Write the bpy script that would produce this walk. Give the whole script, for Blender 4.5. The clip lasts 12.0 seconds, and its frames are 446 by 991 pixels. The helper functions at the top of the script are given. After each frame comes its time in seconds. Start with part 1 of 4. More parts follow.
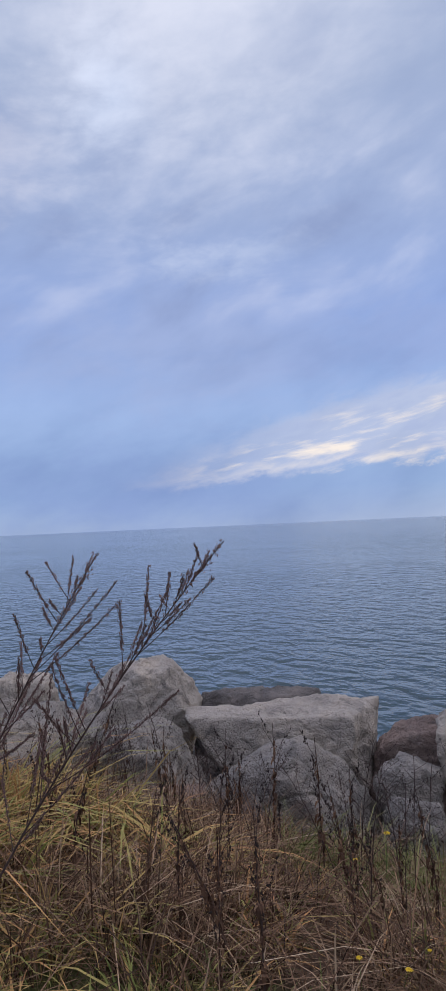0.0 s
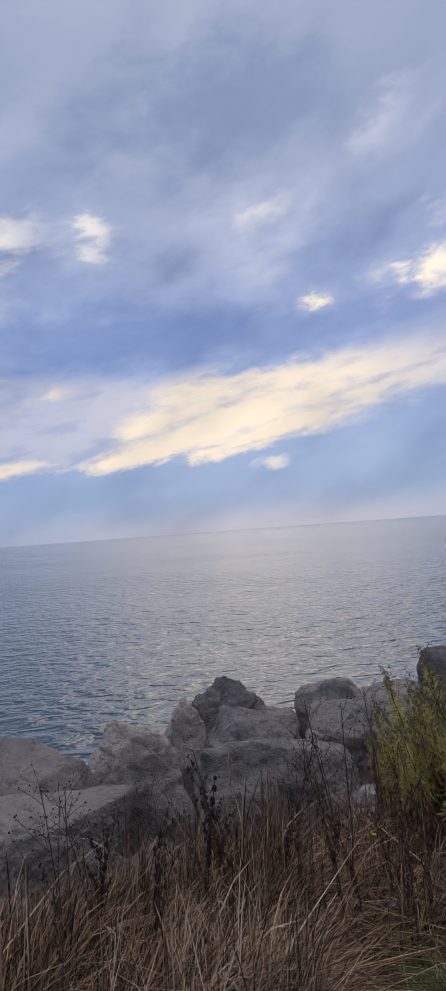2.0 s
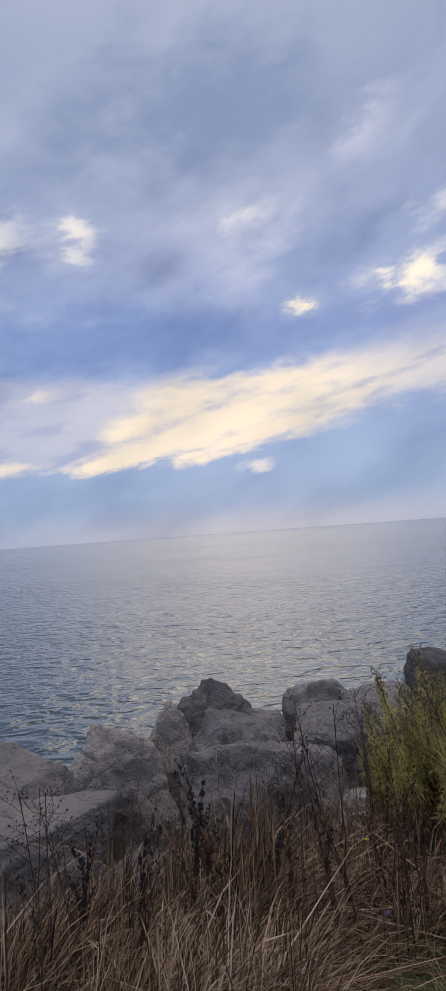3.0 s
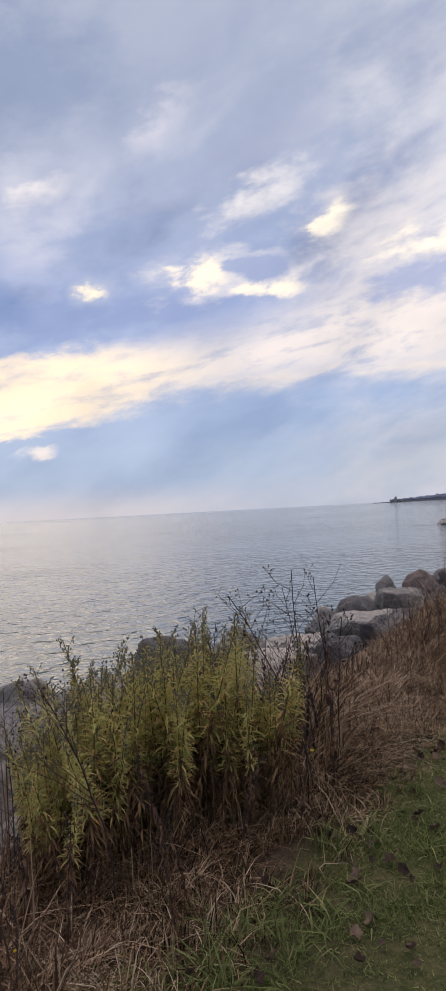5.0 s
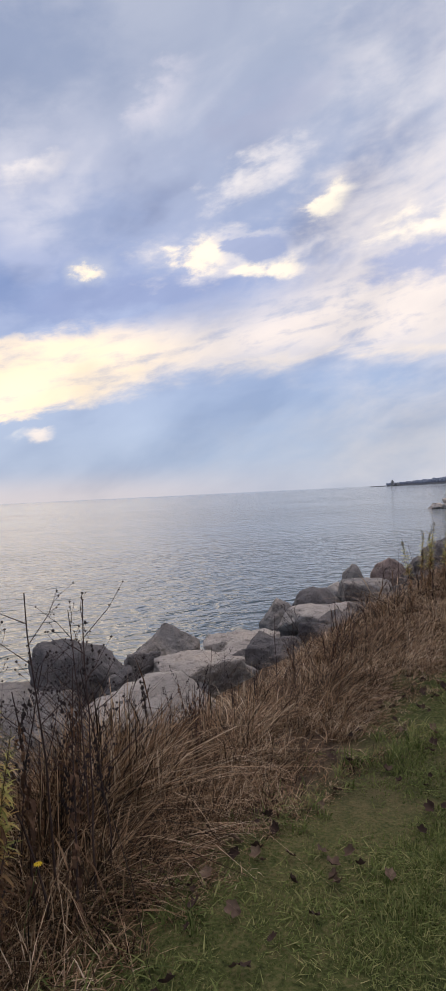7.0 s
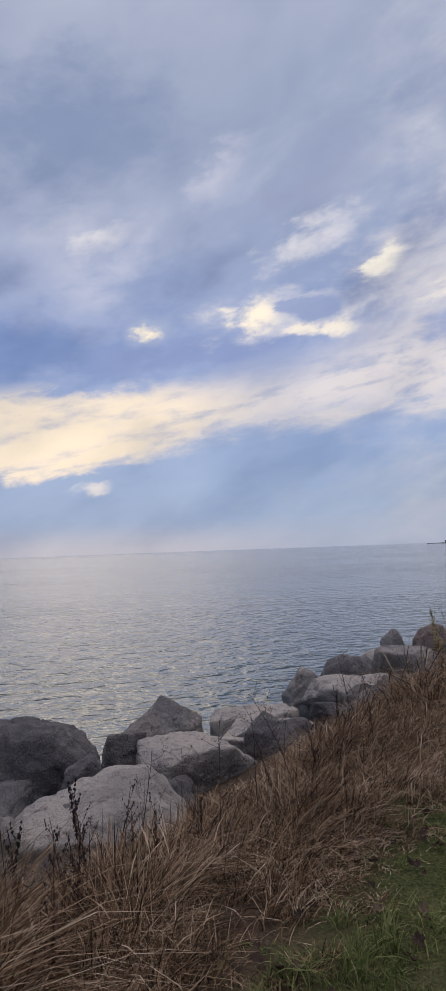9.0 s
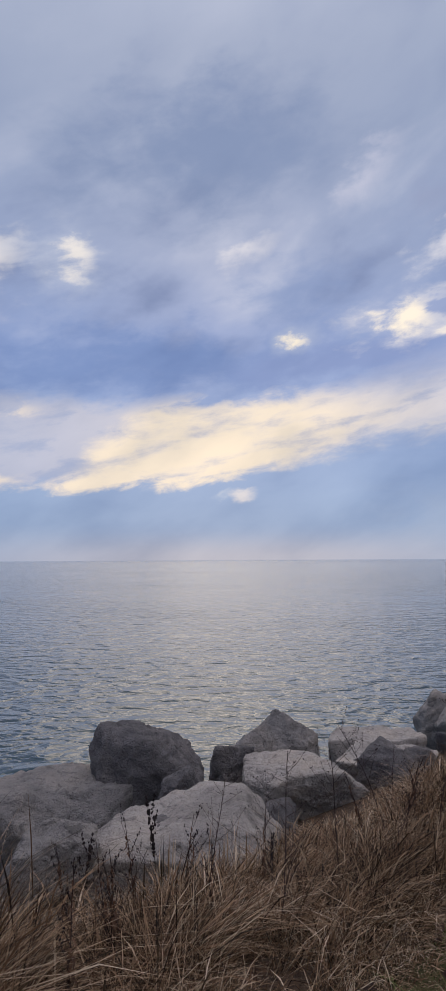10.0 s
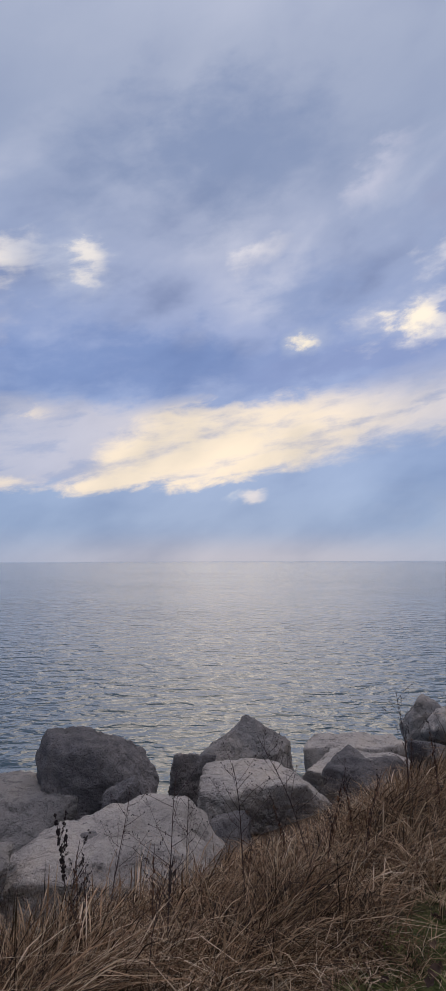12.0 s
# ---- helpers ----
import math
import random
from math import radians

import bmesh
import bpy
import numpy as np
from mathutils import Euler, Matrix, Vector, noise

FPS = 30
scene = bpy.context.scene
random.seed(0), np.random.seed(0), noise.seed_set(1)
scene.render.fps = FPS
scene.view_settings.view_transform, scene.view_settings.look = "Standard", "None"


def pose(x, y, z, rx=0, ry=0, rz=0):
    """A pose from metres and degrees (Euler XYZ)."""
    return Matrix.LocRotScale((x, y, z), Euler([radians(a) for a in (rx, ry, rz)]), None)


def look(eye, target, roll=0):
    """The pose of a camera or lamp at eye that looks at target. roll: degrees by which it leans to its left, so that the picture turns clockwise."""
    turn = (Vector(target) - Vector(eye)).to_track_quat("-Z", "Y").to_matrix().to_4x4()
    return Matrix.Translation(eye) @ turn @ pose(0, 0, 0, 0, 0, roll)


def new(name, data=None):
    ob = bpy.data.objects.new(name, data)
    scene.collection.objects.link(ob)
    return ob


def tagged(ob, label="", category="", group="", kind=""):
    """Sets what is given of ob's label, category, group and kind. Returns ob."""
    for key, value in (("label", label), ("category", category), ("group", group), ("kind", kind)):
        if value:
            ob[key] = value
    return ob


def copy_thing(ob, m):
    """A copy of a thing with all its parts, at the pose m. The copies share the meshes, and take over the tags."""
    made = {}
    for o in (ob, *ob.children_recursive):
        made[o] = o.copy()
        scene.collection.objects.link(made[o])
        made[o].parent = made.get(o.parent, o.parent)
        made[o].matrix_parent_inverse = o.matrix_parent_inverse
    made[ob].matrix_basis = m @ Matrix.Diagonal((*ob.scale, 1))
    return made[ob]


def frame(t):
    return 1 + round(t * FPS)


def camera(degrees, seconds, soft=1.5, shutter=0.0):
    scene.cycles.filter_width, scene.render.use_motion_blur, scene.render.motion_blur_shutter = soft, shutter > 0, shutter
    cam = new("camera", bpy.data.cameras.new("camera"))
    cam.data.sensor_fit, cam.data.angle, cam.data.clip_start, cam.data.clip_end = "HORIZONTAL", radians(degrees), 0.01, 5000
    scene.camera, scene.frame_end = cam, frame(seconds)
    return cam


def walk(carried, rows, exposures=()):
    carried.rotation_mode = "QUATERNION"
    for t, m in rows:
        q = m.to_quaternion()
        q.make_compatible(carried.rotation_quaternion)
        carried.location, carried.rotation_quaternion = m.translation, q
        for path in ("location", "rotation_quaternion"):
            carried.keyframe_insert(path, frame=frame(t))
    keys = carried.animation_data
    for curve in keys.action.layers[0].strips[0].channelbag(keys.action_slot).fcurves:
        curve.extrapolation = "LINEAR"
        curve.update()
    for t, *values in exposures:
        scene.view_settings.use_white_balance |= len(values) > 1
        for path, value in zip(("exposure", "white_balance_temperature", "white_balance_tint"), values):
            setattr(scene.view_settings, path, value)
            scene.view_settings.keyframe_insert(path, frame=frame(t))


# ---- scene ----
cam = camera(39.0, 12.0)

PATH = [
    (0, (-2.16, -0.762, 1.491), (-3.878, 0.259, 1.586), -2.6),
    (0.5, (-2.124, -0.735, 1.491), (-3.806, 0.342, 1.59), -2.4),
    (1, (-1.904, -0.665, 1.525), (-3.025, 0.988, 1.63), -3.1),
    (1.2, (-1.927, -0.689, 1.53), (-2.636, 1.178, 1.628), -4.1),
    (1.5, (-1.927, -0.689, 1.53), (-2.206, 1.288, 1.646), -4.1),
    (2, (-1.982, -0.725, 1.551), (-1.911, 1.27, 1.662), -4.2),
    (2.5, (-2.018, -0.707, 1.515), (-1.908, 1.287, 1.631), -4.2),
    (2.7, (-2.02, -0.69, 1.522), (-1.909, 1.303, 1.639), -4.1),
    (4.3, (-1.608, -0.195, 1.371), (-1.072, 1.729, 1.465), -3.2),
    (4.4, (-1.568, -0.188, 1.36), (-0.961, 1.716, 1.446), -2.9),
    (4.5, (-1.518, -0.186, 1.36), (-0.853, 1.698, 1.444), -3.1),
    (5, (-1.243, -0.09, 1.365), (-0.466, 1.752, 1.412), -3.1),
    (5.5, (-0.881, -0.019, 1.373), (-0.102, 1.824, 1.403), -3.3),
    (6, (-0.6, 0.157, 1.348), (0.179, 2.0, 1.367), -3.2),
    (6.5, (-0.272, 0.32, 1.343), (0.518, 2.157, 1.354), -2.7),
    (7, (0.043, 0.451, 1.356), (0.826, 2.291, 1.348), -2.8),
    (7.2, (0.144, 0.53, 1.344), (0.927, 2.371, 1.335), -2.7),
    (8.8, (0.889, 1.053, 1.328), (1.568, 2.928, 1.482), -2.2),
    (9, (0.989, 1.118, 1.343), (1.619, 3.009, 1.515), -2.1),
    (9.5, (1.275, 1.173, 1.38), (1.635, 3.13, 1.583), -1.1),
    (10, (1.394, 1.312, 1.353), (1.577, 3.293, 1.556), -0.3),
    (10.5, (1.532, 1.39, 1.349), (1.719, 3.369, 1.567), -0.4),
    (11, (1.71, 1.444, 1.348), (1.887, 3.425, 1.563), -0.4),
    (11.5, (1.837, 1.504, 1.324), (2.02, 3.485, 1.534), -0.4),
    (12, (1.925, 1.609, 1.319), (2.075, 3.592, 1.526), -0.2),
]
walk(cam, [(t, look(eye, target, roll)) for t, eye, target, roll in PATH],
     [(0, 0.2, 6550, 10), (0.7, 0.13, 6550, 10), (1.2, -0.06, 6550, 10), (2.7, -0.07, 6600, 10), (4.3, 0.18, 7150, 10), (7.2, 0.23, 7300, 10), (8.8, -0.06, 6850, 10), (9.5, -0.1, 6700, 10), (12, -0.09, 6680, 10)])


# ---- light ----
def lin(r, g, b):
    """Linear colour from screen values 0 to 255."""
    return tuple(((c / 255 + 0.055) / 1.055) ** 2.4 if c > 10 else c / 255 / 12.92 for c in (r, g, b))


class Nodes:
    """Short hand for node trees."""

    def __init__(self, tree):
        self.tree = tree
        tree.nodes.clear()

    def add(self, kind, **props):
        n = self.tree.nodes.new(kind)
        for key, value in props.items():
            setattr(n, key, value)
        return n

    def put(self, socket, value):
        if isinstance(value, bpy.types.NodeSocket):
            self.tree.links.new(value, socket)
        elif value is not None:
            if isinstance(value, tuple) and len(value) == 3 and socket.type == "RGBA":
                value = (*value, 1)
            socket.default_value = value

    def math(self, op, a, b=None, c=None, clamp=False):
        n = self.add("ShaderNodeMath", operation=op, use_clamp=clamp)
        for s, v in zip(n.inputs, (a, b, c)):
            self.put(s, v)
        return n.outputs[0]

    def mix(self, f, a, b, blend="MIX"):
        n = self.add("ShaderNodeMix", data_type="RGBA", blend_type=blend)
        self.put(n.inputs[0], f), self.put(n.inputs[6], a), self.put(n.inputs[7], b)
        return n.outputs[2]

    def ramp(self, f, stops, interp="LINEAR"):
        n = self.add("ShaderNodeValToRGB")
        n.color_ramp.interpolation = interp
        e = n.color_ramp.elements
        while len(e) < len(stops):
            e.new(0.5)
        for el, (p, c) in zip(e, stops):
            el.position, el.color = p, (*c, 1)
        self.put(n.inputs[0], f)
        return n.outputs[0]

    def noise(self, vec, scale, detail=4, rough=0.55, distort=0.0, out=0):
        n = self.add("ShaderNodeTexNoise")
        self.put(n.inputs["Vector"], vec)
        n.inputs["Scale"].default_value, n.inputs["Detail"].default_value = scale, detail
        n.inputs["Roughness"].default_value, n.inputs["Distortion"].default_value = rough, distort
        return n.outputs[out]

    def step(self, v, lo, hi, to0=0.0, to1=1.0):
        n = self.add("ShaderNodeMapRange", interpolation_type="SMOOTHSTEP")
        for s, x in zip(n.inputs, (v, lo, hi, to0, to1)):
            self.put(s, x)
        return n.outputs[0]

    def xyz(self, x, y, z):
        n = self.add("ShaderNodeCombineXYZ")
        for s, v in zip(n.inputs, (x, y, z)):
            self.put(s, v)
        return n.outputs[0]


SUN_AZ, SUN_EL = 5, 27

world = bpy.data.worlds.new("sky")
scene.world = world
world.use_nodes = True
W = Nodes(world.node_tree)
way = W.add("ShaderNodeTexCoord").outputs["Generated"]
sep = W.add("ShaderNodeSeparateXYZ")
W.put(sep.inputs[0], way)
az0 = W.math("MULTIPLY", W.math("ARCTAN2", sep.outputs[0], sep.outputs[1]), 57.2958)
el0 = W.math("MULTIPLY", W.math("ARCSINE", sep.outputs[2]), 57.2958)
# cloud grain, drawn out along the horizon and rising a little towards the sun
tilted = W.math("SUBTRACT", el0, W.math("MULTIPLY", az0, 0.12))
grain_at = W.xyz(W.math("MULTIPLY", az0, 0.045), W.math("MULTIPLY", tilted, 0.11), 0.0)
fine_at = W.xyz(W.math("MULTIPLY", az0, 0.16), W.math("MULTIPLY", tilted, 0.34), 3.0)
n_big = W.math("SUBTRACT", W.noise(grain_at, 1.6, 5, 0.6, 0.6), 0.5)
n_fine = W.math("SUBTRACT", W.noise(fine_at, 1.5, 5, 0.55, 0.2), 0.5)
n_warp = W.math("SUBTRACT", W.noise(W.xyz(W.math("MULTIPLY", az0, 0.12), W.math("MULTIPLY", tilted, 0.2), 7.0), 1.3, 6, 0.6), 0.5)
n_sum = W.math("ADD", W.math("MULTIPLY", n_big, 1.7), W.math("MULTIPLY", n_fine, 2.1))
az = W.math("ADD", az0, W.math("MULTIPLY", n_fine, 5.0))
el = W.math("ADD", el0, W.math("MULTIPLY", n_warp, 4.5))

air = W.add("ShaderNodeTexSky", sky_type="NISHITA", sun_disc=False)
air.sun_elevation, air.sun_rotation = radians(SUN_EL), radians(SUN_AZ)
air_colour = W.mix(1.0, air.outputs[0], (0.1, 0.1, 0.1), "MULTIPLY")
veil = W.ramp(W.math("DIVIDE", el0, 90, clamp=True), [
    (0.0, lin(148, 166, 200)), (0.035, lin(134, 161, 204)), (0.1, lin(142, 166, 210)), (0.2, lin(132, 155, 206)),
    (0.29, lin(143, 160, 199)), (0.39, lin(148, 163, 196)), (0.5, lin(168, 179, 206)), (0.75, lin(172, 180, 205)), (1.0, lin(172, 180, 205))])
sky = W.mix(0.05, veil, air_colour)


def cloud(a, e, ra, re, tilt, colour, strength=1.0, soft=0.6, ragged=1.0):
    """A bank of cloud about azimuth a and elevation e, in degrees, with ragged edges."""
    global sky
    c, s = math.cos(radians(tilt)), math.sin(radians(tilt))
    da, de = W.math("SUBTRACT", az, a), W.math("SUBTRACT", el, e)
    u = W.math("DIVIDE", W.math("ADD", W.math("MULTIPLY", da, c), W.math("MULTIPLY", de, s)), ra)
    v = W.math("DIVIDE", W.math("SUBTRACT", W.math("MULTIPLY", de, c), W.math("MULTIPLY", da, s)), re)
    r = W.math("SQRT", W.math("ADD", W.math("MULTIPLY", u, u), W.math("MULTIPLY", v, v)))
    f = W.math("MULTIPLY_ADD", n_sum, ragged, W.math("SUBTRACT", 1.0, r))
    sky = W.mix(W.step(f, 0.0, soft, 0.0, strength), sky, lin(*colour))


# wide veils
cloud(50, 22, 24, 30, 0, (202, 206, 224), 0.85, 1.0, 0.4)
cloud(-62, 42, 30, 20, 0, (206, 211, 229), 0.85, 1.2, 0.35)
cloud(-66, 3.5, 34, 7, 0, (124, 145, 193), 0.85, 1.0, 0.3)
cloud(-62, 17, 30, 9, 0, (146, 162, 202), 0.8, 1.0, 0.4)
# lumps that climb towards the sun's side
c_, s_ = math.cos(radians(24)), math.sin(radians(24))
up_along = W.math("ADD", W.math("MULTIPLY", az0, c_), W.math("MULTIPLY", el0, s_))
up_cross = W.math("SUBTRACT", W.math("MULTIPLY", el0, c_), W.math("MULTIPLY", az0, s_))
n_lump = W.math("SUBTRACT", W.noise(W.xyz(W.math("MULTIPLY", up_along, 0.08), W.math("MULTIPLY", up_cross, 0.16), 11.0), 1.1, 4, 0.48, 0.15), 0.5)
n_soft = W.math("ADD", W.math("MULTIPLY", n_big, 0.8), W.math("MULTIPLY", n_lump, 2.2))
toward = W.math("MULTIPLY", W.step(az0, -45, -15, 0.75, 1.0), W.step(el0, 26, 38, 1.0, 0.25))
sky = W.mix(W.math("MULTIPLY", toward, W.math("MULTIPLY", W.step(n_soft, 0.0, 0.6), W.step(el0, 14, 22, 0.0, 0.5))), sky, lin(192, 198, 220))
sky = W.mix(W.math("MULTIPLY", toward, W.math("MULTIPLY", W.step(n_soft, 0.0, -0.6), W.step(el0, 12, 20, 0.0, 0.8))), sky, lin(138, 152, 190))
# dark banks
cloud(-2, 17.6, 28, 4.6, 3, (122, 146, 197), 0.9, 0.9, 0.7)
cloud(-41, 15.7, 15, 5.4, 3, (136, 155, 201), 0.8, 1.0, 0.6)
cloud(4, 34, 20, 7.5, 8, (132, 149, 186), 0.95, 0.9, 0.5)
cloud(27.7, 30.4, 9, 3.0, 22, (150, 162, 196), 0.85, 0.9, 0.8)
cloud(12, 23.5, 10, 3.4, 8, (132, 152, 196), 0.7, 1.0, 0.8)
cloud(17, 17.8, 14, 2.6, 5, (138, 156, 203), 0.9, 0.8, 0.6)
# the bright bank low over the water: its lower and upper edge by azimuth
def edge(points):
    """Elevation in degrees along the azimuth, as a smooth profile."""
    v = W.ramp(W.math("DIVIDE", W.math("ADD", az0, 70), 140, clamp=True), [((a + 70) / 140, (e / 40,) * 3) for a, e in points], "B_SPLINE")
    return W.math("MULTIPLY", v, 40)


cloud(42, 3, 28, 8, 0, (176, 182, 199), 0.75, 1.2, 0.2)
low_edge = edge([(-70, 3.0), (-58, 3.9), (-40, 4.9), (-25, 5.4), (-16, 6.2), (-5, 6.2), (6, 6.9), (14, 9.2), (22, 10.8), (34, 11.2), (60, 10.5)])
top_edge = edge([(-70, 5.0), (-58, 8.4), (-48, 11.2), (-38, 12.6), (-25, 13.8), (-15, 14.8), (-3, 14.2), (7, 14.4), (14, 15.5), (22, 17.0), (32, 20.5), (60, 27)])
slant = W.math("SUBTRACT", el0, W.math("MULTIPLY", az0, 0.17))
n_streak = W.math("SUBTRACT", W.noise(W.xyz(W.math("MULTIPLY", az0, 0.1), W.math("MULTIPLY", slant, 0.5), 5.0), 1.0, 6, 0.55, 0.25), 0.5)
n_wisp = W.math("SUBTRACT", W.noise(W.xyz(W.math("MULTIPLY", az0, 0.22), W.math("MULTIPLY", slant, 0.46), 9.0), 1.2, 7, 0.6, 0.3), 0.5)
el_bank = W.math("ADD", el0, W.math("ADD", W.math("MULTIPLY", n_wisp, 3.2), W.math("MULTIPLY", n_streak, 2.0)))
over = W.math("SUBTRACT", el_bank, low_edge)
under = W.math("SUBTRACT", top_edge, el_bank)
inside = W.math("MULTIPLY", W.step(az0, -70, -50), W.step(under, -0.5, W.step(az0, 8, 26, 1.3, 6.0)))
inside = W.math("MULTIPLY", inside, W.step(over, W.step(az0, 4, 24, -0.2, -1.2), W.step(az0, 4, 24, 0.9, 3.2)))
bank_base = W.ramp(W.math("DIVIDE", W.math("ADD", az0, 70), 140, clamp=True), [(0.0, lin(158, 172, 205)), (0.28, lin(170, 181, 209)), (0.42, lin(184, 189, 212)), (0.55, lin(216, 212, 220)), (0.75, lin(220, 216, 223)), (1.0, lin(216, 214, 222))])
bank_base = W.mix(W.step(W.math("ADD", n_streak, W.math("MULTIPLY", n_wisp, 0.7)), 0.03, -0.2, 0.0, 0.75), bank_base, lin(158, 171, 205))
sky = W.mix(W.math("MULTIPLY", inside, 0.95), sky, bank_base)
# the part of it that the sun shines through, with a slanting left end
body = W.math("SUBTRACT", W.math("ADD", az0, W.math("MULTIPLY", n_wisp, 7.0)), W.math("MULTIPLY", W.math("SUBTRACT", el0, 9.3), 1.1))
glow = W.math("MULTIPLY", W.step(body, -8.5, -4.5), W.step(az0, 9, 30, 1.0, 0.0))
glow = W.math("MULTIPLY", glow, W.step(W.math("ADD", n_streak, W.math("MULTIPLY", n_wisp, 0.6)), -0.24, 0.1, 0.35, 1.0))
rim = W.math("MULTIPLY", W.step(over, 1.7, 0.7), W.step(az0, -60, -22, 0.35, 0.8))
rim = W.math("MULTIPLY", rim, W.step(n_streak, -0.1, 0.08))
crest = W.math("MULTIPLY", W.math("MULTIPLY", W.step(under, 2.4, 0.9), W.step(az0, -34, -24)), W.step(az0, -9, -16))
crest = W.math("MULTIPLY", crest, W.step(n_wisp, -0.04, 0.14))
flush = W.math("MULTIPLY", W.step(az0, -34, -42), W.math("MULTIPLY", W.step(under, 0.6, 2.4), W.step(n_streak, 0.0, 0.16, 0.0, 0.7)))
lit = W.math("MAXIMUM", W.math("MAXIMUM", glow, rim), W.math("MAXIMUM", crest, flush))
sky = W.mix(W.math("MULTIPLY", W.math("MULTIPLY", inside, lit), 0.97), sky, lin(248, 233, 214))
# gaps lit from behind
cloud(37, 22.5, 15, 6.5, 10, (216, 214, 224), 0.8, 1.2, 0.7)
cloud(-57, 23.5, 13, 2.2, 4, (172, 185, 215), 0.7, 1.2, 0.8)
cloud(-68, 35, 6, 6, 0, (200, 212, 238), 0.6, 1.4, 0.5)
cloud(-78, 31, 8, 5, 0, (196, 198, 216), 0.6, 1.4, 0.6)
cloud(-22, 20.8, 9, 4.6, 8, (214, 213, 227), 0.9, 0.9, 0.8)
cloud(-27.5, 21.3, 4.8, 2.8, 10, (232, 229, 232), 0.85, 1.3, 1.0)
cloud(-15.5, 25.3, 4.2, 3.0, 15, (236, 231, 231), 0.95, 1.1, 1.1)
cloud(-10, 25.8, 7, 3.6, 0, (186, 195, 219), 0.75, 1.1, 0.9)
cloud(-8.2, 26.1, 2.6, 1.9, 0, (234, 230, 230), 0.95, 0.9, 1.2)
cloud(8.1, 27.3, 4.4, 1.4, 30, (218, 218, 230), 0.9, 1.4, 1.2)
cloud(18.7, 31.7, 6, 1.8, 35, (190, 195, 219), 0.8, 1.1, 0.9)
cloud(27.2, 26.3, 7, 2.0, 16, (216, 217, 230), 0.9, 1.0, 0.9)
cloud(26, 21, 10, 2.6, 6, (214, 215, 228), 0.85, 1.0, 0.9)
cloud(11.7, 19.5, 3.4, 1.6, 8, (190, 198, 218), 0.7, 1.2, 0.8)
cloud(11.7, 19.5, 1.6, 0.7, 0, (248, 238, 222), 0.95, 0.9, 0.8)
cloud(21.9, 20.7, 3.0, 1.5, 5, (252, 242, 228), 1.0, 0.8, 0.9)
cloud(28.9, 19.1, 3.0, 1.2, 5, (248, 240, 230), 0.9, 0.8, 0.9)
cloud(33.9, 23.6, 3.8, 1.4, 20, (252, 245, 235), 1.0, 0.8, 0.9)
cloud(42, 21.5, 6.0, 1.5, 10, (252, 245, 236), 0.9, 1.0, 0.9)
cloud(27.7, 21.3, 4.0, 1.4, 0, (150, 166, 208), 0.95, 0.6, 0.9)
cloud(42, 18.8, 5.0, 2.0, 12, (154, 168, 209), 0.9, 0.8, 0.9)
# a warm band in the haze under the bright bank
haze = W.math("MULTIPLY", W.step(el0, 2.8, 0.0), W.step(W.math("ABSOLUTE", W.math("SUBTRACT", az0, 6)), 26, 2, 0.0, 0.6))
sky = W.mix(haze, sky, lin(196, 192, 201))
cloud(7.5, 5.7, 1.7, 0.7, 3, (226, 221, 225), 0.9, 1.0, 0.4)
cloud(5.4, 5.9, 1.2, 0.5, 10, (190, 200, 221), 0.7, 1.0, 0.4)
sky = W.mix(1.0, sky, W.ramp(W.math("MULTIPLY_ADD", n_soft, toward, 0.5), [(0.0, (0.8, 0.83, 0.88)), (0.5, (1, 1, 1)), (1.0, (1.12, 1.1, 1.07))]), "MULTIPLY")
# an overcast sky grows brighter towards the zenith
zenith = W.step(el0, 40, 85, 1.08, 3.7)
sky = W.mix(1.0, sky, W.xyz(W.math("MULTIPLY", zenith, W.step(el0, 40, 70, 1.005, 1.14)), zenith, W.math("MULTIPLY", zenith, W.step(el0, 40, 70, 0.985, 0.9))), "MULTIPLY")
bg = W.add("ShaderNodeBackground")
W.put(bg.inputs[0], sky)
bg.inputs[1].default_value = 1.0
W.put(W.add("ShaderNodeOutputWorld").inputs[0], bg.outputs[0])

sun = new("sun", bpy.data.lights.new("sun", "SUN"))
sun.data.energy, sun.data.angle, sun.data.color = 0.42, radians(32), (1.0, 0.85, 0.66)
a_, e_ = radians(SUN_AZ), radians(SUN_EL)
sun.matrix_world = look((0, 0, 30), (-math.sin(a_) * math.cos(e_), -math.cos(a_) * math.cos(e_), 30 - math.sin(e_)))


# ---- materials ----
def material(name):
    m = bpy.data.materials.new(name)
    m.use_nodes = True
    return m, Nodes(m.node_tree)


def surface(n, colour, rough=0.8, bump=None, distance=0.01, see_through=0.0, spec=0.3):
    p = n.add("ShaderNodeBsdfPrincipled")
    n.put(p.inputs["Base Color"], colour), n.put(p.inputs["Roughness"], rough)
    p.inputs["Specular IOR Level"].default_value = spec
    if bump is not None:
        b = n.add("ShaderNodeBump")
        b.inputs["Distance"].default_value = distance
        n.put(b.inputs["Height"], bump)
        n.put(p.inputs["Normal"], b.outputs[0])
    out = p.outputs[0]
    if see_through:
        t = n.add("ShaderNodeBsdfTranslucent")
        n.put(t.inputs[0], colour)
        mx = n.add("ShaderNodeMixShader")
        mx.inputs[0].default_value = see_through
        n.put(mx.inputs[1], out), n.put(mx.inputs[2], t.outputs[0])
        out = mx.outputs[0]
    n.put(n.add("ShaderNodeOutputMaterial").inputs[0], out)
    return p


